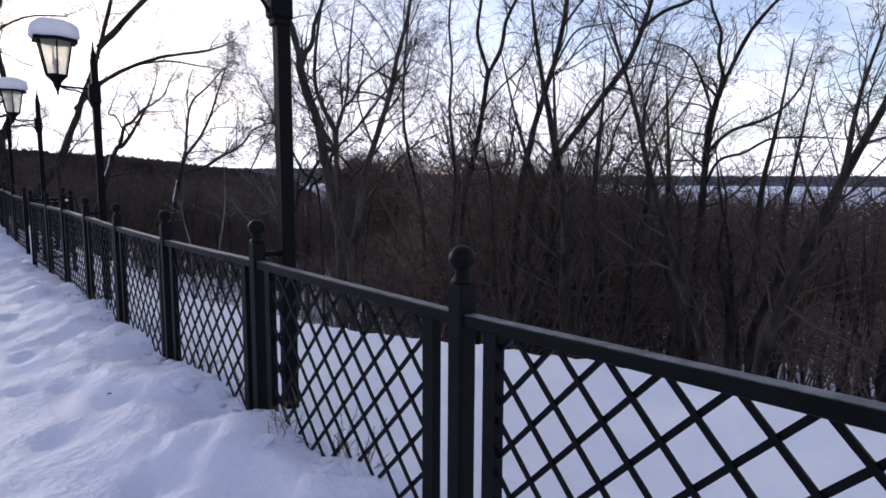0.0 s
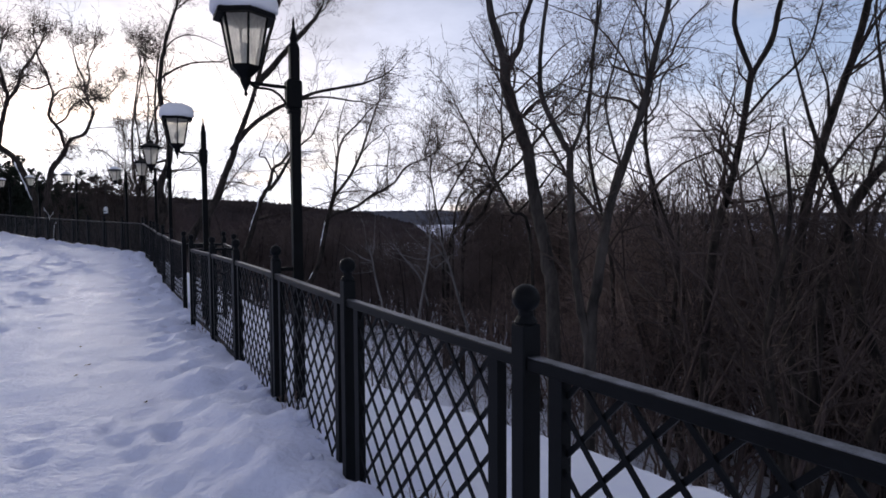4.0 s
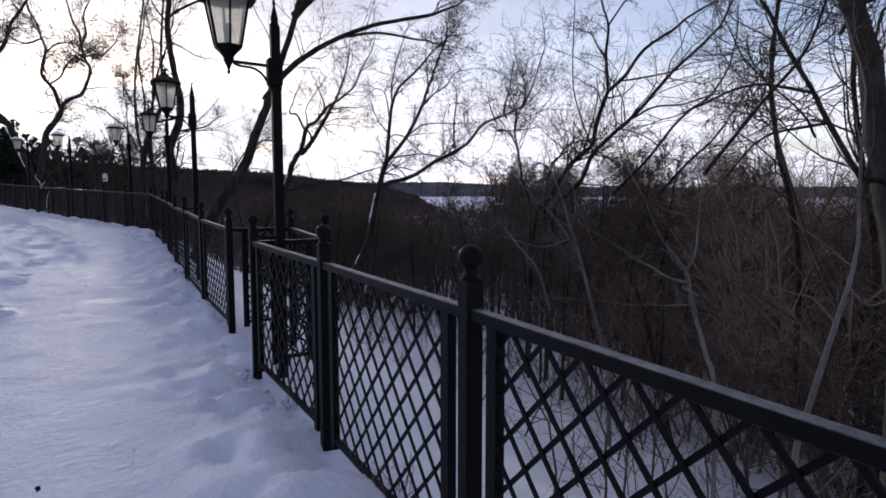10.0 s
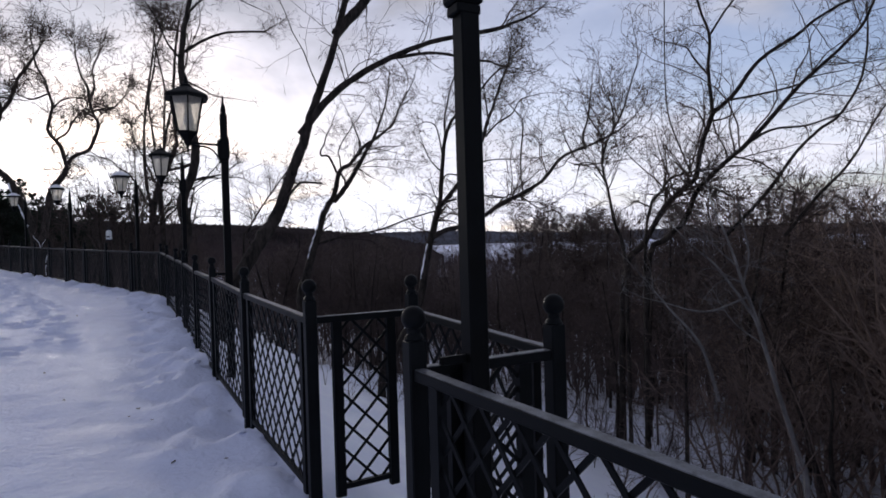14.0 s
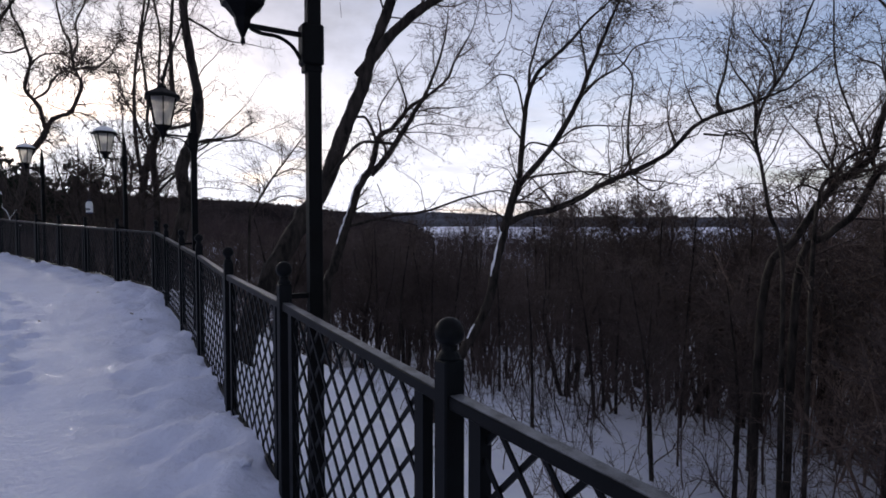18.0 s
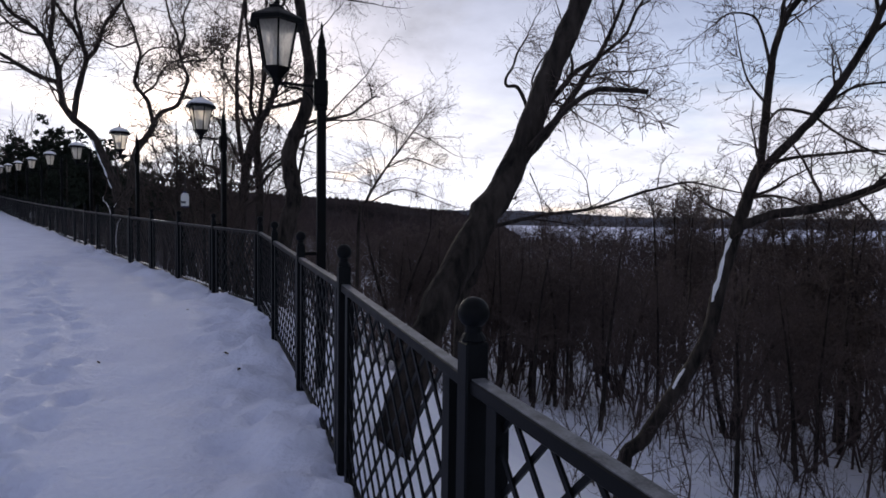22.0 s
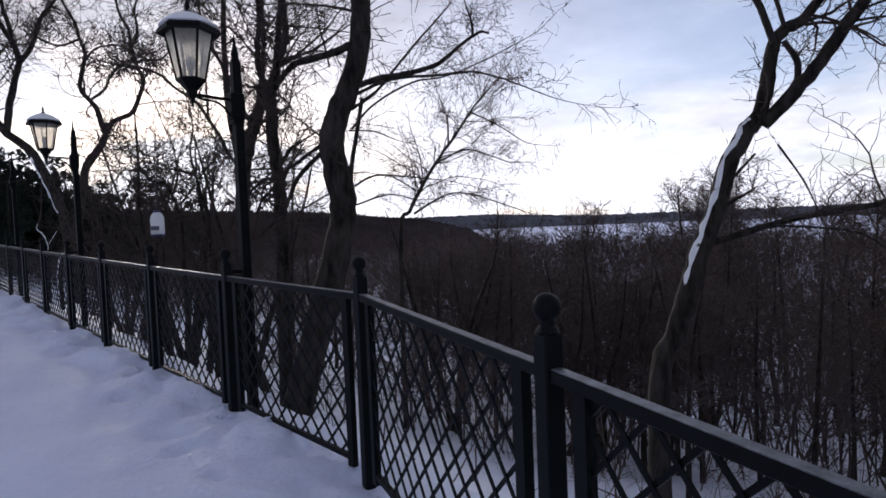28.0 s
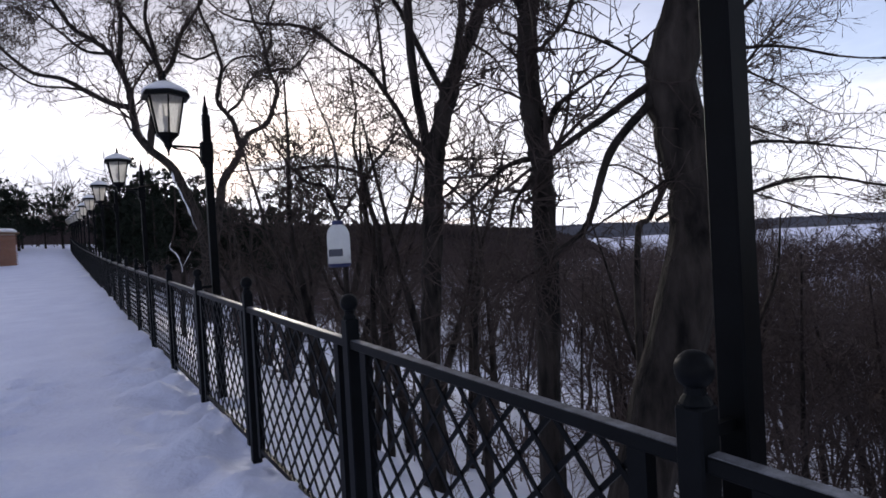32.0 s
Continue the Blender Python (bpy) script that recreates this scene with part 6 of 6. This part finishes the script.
def fence_panel(a, b, split_bars=True, gap=0.142):
    """Railing between two posts: top and bottom rail, two stiles, a lattice of crossed flat bars."""
    a, b = Vector(a), Vector(b)
    flat_ = Vector((b.x - a.x, b.y - a.y, 0))
    run, long = flat_.normalized(), flat_.length
    rise = (b.z - a.z) / long
    root = empty("railing", (a.x, a.y, a.z), math.degrees(math.atan2(run.y, run.x)))

    def pt(u, v):
        return Vector((u, 0, v + rise * u))

    top, low = -RAIL_DROP, -BOTTOM
    bm = bmesh.new()
    add_bar(bm, pt(0.034, top), pt(long - 0.034, top), 0.050, 0.042)
    bmesh.ops.bevel(bm, geom=bm.edges[:], offset=0.004, segments=1, affect="EDGES")
    rail = part("top_rail", bm, IRON, root)
    bm = bmesh.new()
    add_bar(bm, pt(0.04, top + 0.0225), pt(long - 0.04, top + 0.0225), 0.042, 0.003)
    part("frost", bm, FROST_SHEEN, rail, "thin frost on the rail, its grey lightened for sky sheen")
    bm = bmesh.new()
    add_bar(bm, pt(gap + 0.03, low), pt(long - gap - 0.03, low), 0.032, 0.034)
    part("bottom_rail", bm, IRON, root)
    u0, u1 = gap + 0.062, long - gap - 0.062
    for u in (gap + 0.031, long - gap - 0.031):
        bm = bmesh.new()
        add_bar(bm, pt(u, top - 0.020), pt(u, low - 0.06), 0.040, 0.062)
        part("stile", bm, IRON, root)
    v0, v1 = low + 0.015, top - 0.02
    k_ = CELL_H / CELL_W
    joined = None if split_bars else bmesh.new()
    for sign in (1, -1):
        n0, n1 = -28, 28
        for n in range(n0, n1 + 1):
            c = -0.405 - sign * k_ * (long - 0.45 - u0) + n * CELL_H
            # v = c + sign * k * (u - u0)
            ends = []
            for u in (u0, u1):
                v = c + sign * k_ * (u - u0)
                if v0 <= v <= v1:
                    ends.append((u, v))
            for v in (v0, v1):
                u = u0 + sign * (v - c) / k_
                if u0 < u < u1:
                    ends.append((u, v))
            if len(ends) < 2:
                continue
            ends.sort()
            (ua, va), (ub, vb) = ends[0], ends[-1]
            if ub - ua < 0.03:
                continue
            bm = joined if joined is not None else bmesh.new()
            s = 0.004 * sign
            p, q = pt(ua, va) + Vector((0, s, 0)), pt(ub, vb) + Vector((0, s, 0))
            add_bar(bm, p, q, 0.008, 0.018)
            if joined is None:
                part("lattice_bar", bm, IRON, root)
    if joined is not None:
        part("lattice", joined, IRON, root)
    return tagged(root, "black iron railing with crossed lattice bars between posts", "railing", "railings")


for k, (a, b) in enumerate(zip(FIRST, FIRST[1:])):
    fence_panel(a, b)
fence_panel(FIRST[-1], BAY[0])
fence_panel(BAY[0], BAY[1])
fence_panel(BAY[1], SECOND[0])
for a, b in zip(SECOND, SECOND[1:]):
    fence_panel(a, b)
for k, (a, b) in enumerate(zip([SECOND[-1]] + THIRD, THIRD)):
    fence_panel(a, b, split_bars=k < 9)


# ---- street lamps ----
def tube_curve(points, radius, sides=8):
    bm = bmesh.new()
    p = resample(points, 14)
    v, q = tubes([(p, np.full(len(p), radius))], np.random.RandomState(1), sides, 0.0)
    vs = [bm.verts.new(c) for c in v]
    for f in q:
        bm.faces.new([vs[i] for i in f])
    return bm


def street_lamp(cap, label):
    """Lamp standard of square iron tube with one bracket arm towards -x and a six-sided lantern. Its foot is the origin at the fence top's datum."""
    root = empty("street_lamp")
    bm = bmesh.new()
    add_box(bm, -0.042, 0.042, -0.042, 0.042, -1.9, 1.72, 0.006, 0.95)
    part("pole", bm, LAMP_IRON, root)
    bm = bmesh.new()
    add_turned(bm, [(0.040, 1.715), (0.046, 1.73), (0.030, 1.76), (0.036, 1.79), (0.024, 1.83), (0.010, 1.90), (0.013, 1.925), (0.0, 1.98)], 10)
    part("spire", bm, LAMP_IRON, root, "pointed iron finial")
    bm = bmesh.new()
    add_box(bm, -0.075, 0.055, -0.055, 0.055, 1.20, 1.44, 0.012)
    add_box(bm, -0.060, 0.045, -0.045, 0.045, 1.16, 1.20, 0.006)
    part("bracket", bm, LAMP_IRON, root)
    bm = bmesh.new()
    add_bar(bm, (-0.06, 0, 1.375), (-0.40, 0, 1.385), 0.022, 0.026)
    part("arm", bm, LAMP_IRON, root)
    bm = tube_curve([(-0.065, 0, 1.22), (-0.12, 0, 1.30), (-0.20, 0, 1.345), (-0.30, 0, 1.352), (-0.36, 0, 1.372)], 0.011)
    part("scroll", bm, LAMP_IRON, root, smooth=True)
    bm = bmesh.new()
    add_bar(bm, (-0.155, 0, -0.16), (-0.04, 0, -0.16), 0.02, 0.03)
    part("clamp", bm, LAMP_IRON, root)
    cx = -0.40
    turn = math.pi / 6
    bm = bmesh.new()
    add_turned(bm, [(0.0, 1.27), (0.016, 1.285), (0.010, 1.315), (0.020, 1.335), (0.030, 1.36), (0.042, 1.385), (0.050, 1.42), (0.098, 1.475), (0.122, 1.49), (0.128, 1.512), (0.112, 1.518)], 6, (cx, 0, 0), turn)
    lantern = part("lantern", bm, LAMP_IRON, root, "six-sided black lantern body")
    zb, zt, rb, rt = 1.512, 1.905, 0.118, 0.195
    ring = [(math.cos(turn + i * math.pi / 3), math.sin(turn + i * math.pi / 3)) for i in range(6)]
    for i in range(6):
        (c0, s0), (c1, s1) = ring[i], ring[(i + 1) % 6]
        bm = bmesh.new()
        add_bar(bm, (cx + rb * c0, rb * s0, zb), (cx + rt * c0, rt * s0, zt), 0.016, 0.016, (c0, s0, 0))
        part("corner_bar", bm, LAMP_IRON, lantern)
        bm = bmesh.new()
        k0, k1 = rb - 0.006, rt - 0.006
        outer = [bm.verts.new(q) for q in ((cx + k0 * c0, k0 * s0, zb), (cx + k0 * c1, k0 * s1, zb), (cx + k1 * c1, k1 * s1, zt), (cx + k1 * c0, k1 * s0, zt))]
        bm.faces.new(outer)
        part("pane", bm, GLASS, lantern, "frosted glass pane")
    bm = bmesh.new()
    add_turned(bm, [(0.19, 1.895), (0.262, 1.888), (0.258, 1.925), (0.235, 1.945), (0.150, 1.990), (0.075, 2.030), (0.060, 2.060), (0.022, 2.075)], 6, (cx, 0, 0), turn)
    part("roof", bm, LAMP_IRON, lantern, "black hipped lantern roof")
    bm = bmesh.new()
    add_turned(bm, [(0.020, 2.065), (0.030, 2.085), (0.014, 2.105), (0.020, 2.13), (0.012, 2.16), (0.0, 2.20)], 10, (cx, 0, 0))
    part("roof_finial", bm, LAMP_IRON, lantern)
    bm = bmesh.new()
    add_turned(bm, [(0.016, 1.515), (0.018, 1.57), (0.030, 1.60), (0.040, 1.65), (0.034, 1.69), (0.0, 1.71)], 10, (cx, 0, 0))
    part("bulb", bm, BULB, lantern, "white bulb", True)
    if cap:
        bm = bmesh.new()
        prof = {2: [(0.250, 1.93), (0.268, 1.955), (0.262, 2.02), (0.235, 2.085), (0.165, 2.135), (0.07, 2.16), (0.0, 2.165)], 1: [(0.235, 1.948), (0.225, 1.972), (0.175, 2.01), (0.10, 2.05), (0.04, 2.075), (0.0, 2.08)]}[cap]
        add_turned(bm, prof, 24, (cx, 0, 0))
        for q in bm.verts:
            w = noise.noise(q.co * 7) * (0.022 if cap == 2 else 0.012)
            q.co.x += w
            q.co.z += noise.noise(q.co * 9 + Vector((3, 1, 5))) * (0.02 if cap == 2 else 0.006)
        part("snow_cap", bm, SNOW_CAP, lantern, "cap of snow on the lantern roof", True)
    return tagged(root, label, "street lamp", "street lamps")


heavy = street_lamp(2, "black iron street lamp with a thick cap of snow")
thin = street_lamp(1, "black iron street lamp with a thin crust of snow")
bare = street_lamp(0, "black iron street lamp with a bare black roof")
used = set()
OUT1, TURN3 = (0.185, 0.0), math.degrees(math.atan2(STEP[1], STEP[0])) - 90


def put_lamp(kind, x, y, z, turn):
    m = pose(x, y, z, 0, 0, turn)
    if kind in used:
        return copy_thing(kind, m)
    used.add(kind)
    kind.matrix_basis = m
    return kind


LAMPS = [(FIRST[3], heavy, 0), (FIRST[6], heavy, 0), ((1.095, 14.22, 1.23), heavy, 0), (SECOND[2], bare, 0), (SECOND[5], bare, 0)]
LAMPS += [(THIRD[k], thin, TURN3) for k in range(0, 40, 3)]
for (x, y, z), kind, turn in LAMPS:
    c, s = math.cos(radians(turn)), math.sin(radians(turn))
    put_lamp(kind, x + OUT1[0] * c, y + OUT1[0] * s, z, turn)

# ---- hanging bird feeder made from a water bottle ----
feeder = empty("bird_feeder", (-0.62, 35.05, 1.87), -19)
bm = bmesh.new()
add_turned(bm, [(0.070, 0.0), (0.085, 0.012), (0.088, 0.05), (0.084, 0.06), (0.088, 0.07), (0.088, 0.13), (0.084, 0.14), (0.088, 0.15), (0.088, 0.225), (0.083, 0.262), (0.070, 0.293), (0.052, 0.315), (0.037, 0.322), (0.036, 0.330)], 20)
bottle = part("bottle", bm, PLASTIC, feeder, "clear plastic water bottle", True)
bm = bmesh.new()
add_turned(bm, [(0.041, 0.322), (0.042, 0.350), (0.034, 0.356), (0.0, 0.357)], 16)
part("cap", bm, BLUE_CAP, feeder, "blue screw cap")
bm = bmesh.new()
add_turned(bm, [(0.072, -0.004), (0.088, 0.010), (0.0905, 0.022), (0.0895, 0.024)], 20)
part("base_rim", bm, BLUE_CAP, feeder, "dark blue rim round the bottom")
bm = bmesh.new()
add_turned(bm, [(0.066, 0.006), (0.080, 0.02), (0.070, 0.035), (0.0, 0.042)], 16)
part("seed", bm, SEED, feeder, "bird seed in the bottom", True)
bm = bmesh.new()
add_box(bm, -0.055, 0.055, -0.0925, -0.085, 0.080, 0.135, 0.003)
part("opening", bm, SHORE, feeder, "grey cut opening")
bm = tube_curve([(0, 0, 0.352), (0.01, 0, 0.9), (0.03, 0.02, 1.5), (0.10, 0.05, 2.4)], 0.004, 5)
part("cord", bm, CORD, feeder)
tagged(feeder, "clear plastic bottle bird feeder hanging over the fence", "bird feeder")

# ---- brick kiosk beside the promenade's far end ----
kx, ky = -20.9, 75.9
kz = floor_z(kx, ky)
kiosk = empty("kiosk", (kx, ky, kz), -20)
bm = bmesh.new()
add_box(bm, -2.0, 0.0, -1.4, 1.4, -0.6, 2.15)
wall = part("wall", bm, MORTAR, kiosk)
bm = bmesh.new()
add_box(bm, -2.2, 0.2, -1.6, 1.6, 2.15, 2.28, 0.02)
part("roof", bm, WOOD, kiosk)
bm = bmesh.new()
add_box(bm, -2.22, 0.22, -1.62, 1.62, 2.284, 2.55, 0.12, 0.86)
part("roof_snow", bm, SNOW_CAP, kiosk, "thick snow on the roof", True)
bm = bmesh.new()
add_box(bm, -1.5, -0.35, -1.85, -1.41, 1.45, 1.52, 0.01)
shelf = part("awning", bm, WOOD, kiosk)
bm = bmesh.new()
add_box(bm, -1.52, -0.33, -1.87, -1.41, 1.524, 1.68, 0.05, 0.9)
part("awning_snow", bm, SNOW_CAP, kiosk, "snow on the awning", True)
bm = bmesh.new()
add_box(bm, -0.125, 0.125, -0.03, 0.03, -0.032, 0.032, 0.006)
brick_mesh = bpy.data.meshes.new("brick")
bm.to_mesh(brick_mesh)
bm.free()
brick_mesh.materials.append(BRICK)
for row in range(28):
    for side in range(2):
        n = 11 if side else 8
        for c in range(n):
            o = 0.13 * (row % 2) + c * 0.26 - (1.4 if side else 2.0) + 0.06
            b = new("brick", brick_mesh)
            b.parent = wall
            zz = 0.02 + row * 0.075
            b.matrix_basis = pose(0.004, o, zz, 0, 0, 90) if side else pose(o, -1.404, zz)
tagged(kiosk, "small brick kiosk with thick snow on its roof", "kiosk")

# ---- bollards at the promenade's end ----
bollards = None
for bx, by in ((-22.5, 94.0), (-20.4, 95.0)):
    m = pose(bx, by, floor_z(bx, by))
    if bollards is None:
        bollards = empty("bollard")
        bm = bmesh.new()
        add_turned(bm, [(0.10, -0.2), (0.10, 0.8), (0.13, 0.82), (0.13, 0.9), (0.05, 0.98), (0.0, 1.0)], 12)
        part("body", bm, IRON, bollards)
        tagged(bollards, "short dark bollard standing in the snow", "bollard", "bollards")
        bollards.matrix_basis = m
    else:
        copy_thing(bollards, m)

# ---- bits of bark and dead leaves on the snow ----
rl = np.random.RandomState(19)
leaf_mesh = None
for k in range(26):
    y = rl.uniform(0.5, 31)
    x = float(fence_x(y)) - rl.uniform(0.25, 2.2)
    if leaf_mesh is None:
        bm = bmesh.new()
        v = [bm.verts.new(c) for c in ((-0.035, 0, 0), (-0.01, -0.016, 0.006), (0.03, -0.008, 0.002), (0.04, 0.002, 0.012), (0.012, 0.016, 0.004), (-0.015, 0.014, 0.010))]
        bm.faces.new(v)
        bmesh.ops.solidify(bm, geom=bm.faces[:], thickness=0.002)
        leaf_mesh = bpy.data.meshes.new("dead_leaf")
        bm.to_mesh(leaf_mesh)
        bm.free()
        leaf_mesh.materials.append(LEAF)
    ob = new("dead_leaf", leaf_mesh)
    ob.matrix_world = pose(x, y, floor_z(x, y) + 0.006, rl.uniform(-15, 15), rl.uniform(-15, 15), rl.uniform(0, 360)) @ Matrix.Scale(float(rl.uniform(0.4, 1.1)), 4)
    tagged(ob, "small dark dead leaf lying on the snow", "leaf", "dead leaves")


# ---- dry stalks in the snow at the foot of the railing ----
def dry_tuft(seed):
    r = np.random.RandomState(seed)
    n = 12
    p = np.empty((n, 5, 3))
    p[:, 0] = np.stack([r.normal(size=n) * 0.03, r.normal(size=n) * 0.03, np.full(n, -0.05)], -1)
    way = unit(np.stack([r.normal(size=n) * 0.35, r.normal(size=n) * 0.35, np.ones(n)], -1))
    size = r.uniform(0.10, 0.30, n)
    for k in range(4):
        way = unit(way + r.normal(size=way.shape) * 0.16)
        p[:, k + 1] = p[:, k] + way * (size / 4)[:, None]
    rad = np.full((n, 5), 0.0022)
    a, b = sprout(p, rad, 5, 0.4, (25, 70), (0.15, 0.35), 0.8, 2, 0.3, 0.0, r, 0.0016)
    v, q = prisms([(p, rad), (a, b)])
    return tagged(mesh_from("dry_tuft", v, q, BROWN_BRUSH), "tuft of dry brown stalks poking out of snow", "dry plant", "dry tufts")


tufts = [dry_tuft(140 + i) for i in range(3)]
for k, (off, y) in enumerate(((0.05, 2.35), (0.10, 2.65), (-0.06, 2.95), (0.08, 3.75), (0.04, 4.6), (0.12, 6.2), (-0.05, 8.2), (0.10, 9.6), (0.06, 11.4), (-0.04, 13.1))):
    x = float(fence_x(y)) + off
    m = pose(x, y, floor_z(x, y), 0, 0, 50.0 * k)
    if k < 3:
        tufts[k].matrix_basis = m
    else:
        copy_thing(tufts[k % 3], m)


# ---- clods of snow thrown up against the railing ----
def snow_clod(seed):
    r = np.random.RandomState(seed)
    bm = bmesh.new()
    bmesh.ops.create_icosphere(bm, subdivisions=3, radius=1.0)
    k1, k2 = r.normal(size=(5, 3)) * 2.2, r.normal(size=(8, 3)) * 5.0
    for v in bm.verts:
        c = np.array(v.co)
        f = 1 + 0.13 * np.sin(k1 @ c).sum() + 0.06 * np.sin(k2 @ c).sum() + 0.03 * r.normal()
        v.co = v.co * float(f)
        v.co.z *= 0.62
    for f in bm.faces:
        f.smooth = True
    me = bpy.data.meshes.new("snow_clod")
    bm.to_mesh(me)
    bm.free()
    me.materials.append(SNOW)
    return me


clods = [snow_clod(160 + i) for i in range(4)]
rc = np.random.RandomState(23)
for k in range(110):
    y = rc.uniform(1.2, 9.0) if k < 60 else rc.uniform(9.0, 33.0)
    x = float(fence_x(y)) - abs(rc.normal()) * 0.10 - 0.02 + rc.uniform(-0.06, 0.06)
    size = float(rc.uniform(0.02, 0.075) if k < 60 else rc.uniform(0.02, 0.06))
    ob = new("snow_clod", clods[k % 4])
    ob.matrix_world = pose(x, y, floor_z(x, y) - size * 0.05, rc.uniform(-12, 12), rc.uniform(-12, 12), rc.uniform(0, 360)) @ Matrix.Scale(size, 4)
    tagged(ob, "lump of loose white snow at the foot of the railing", "snow lump", "snow lumps")
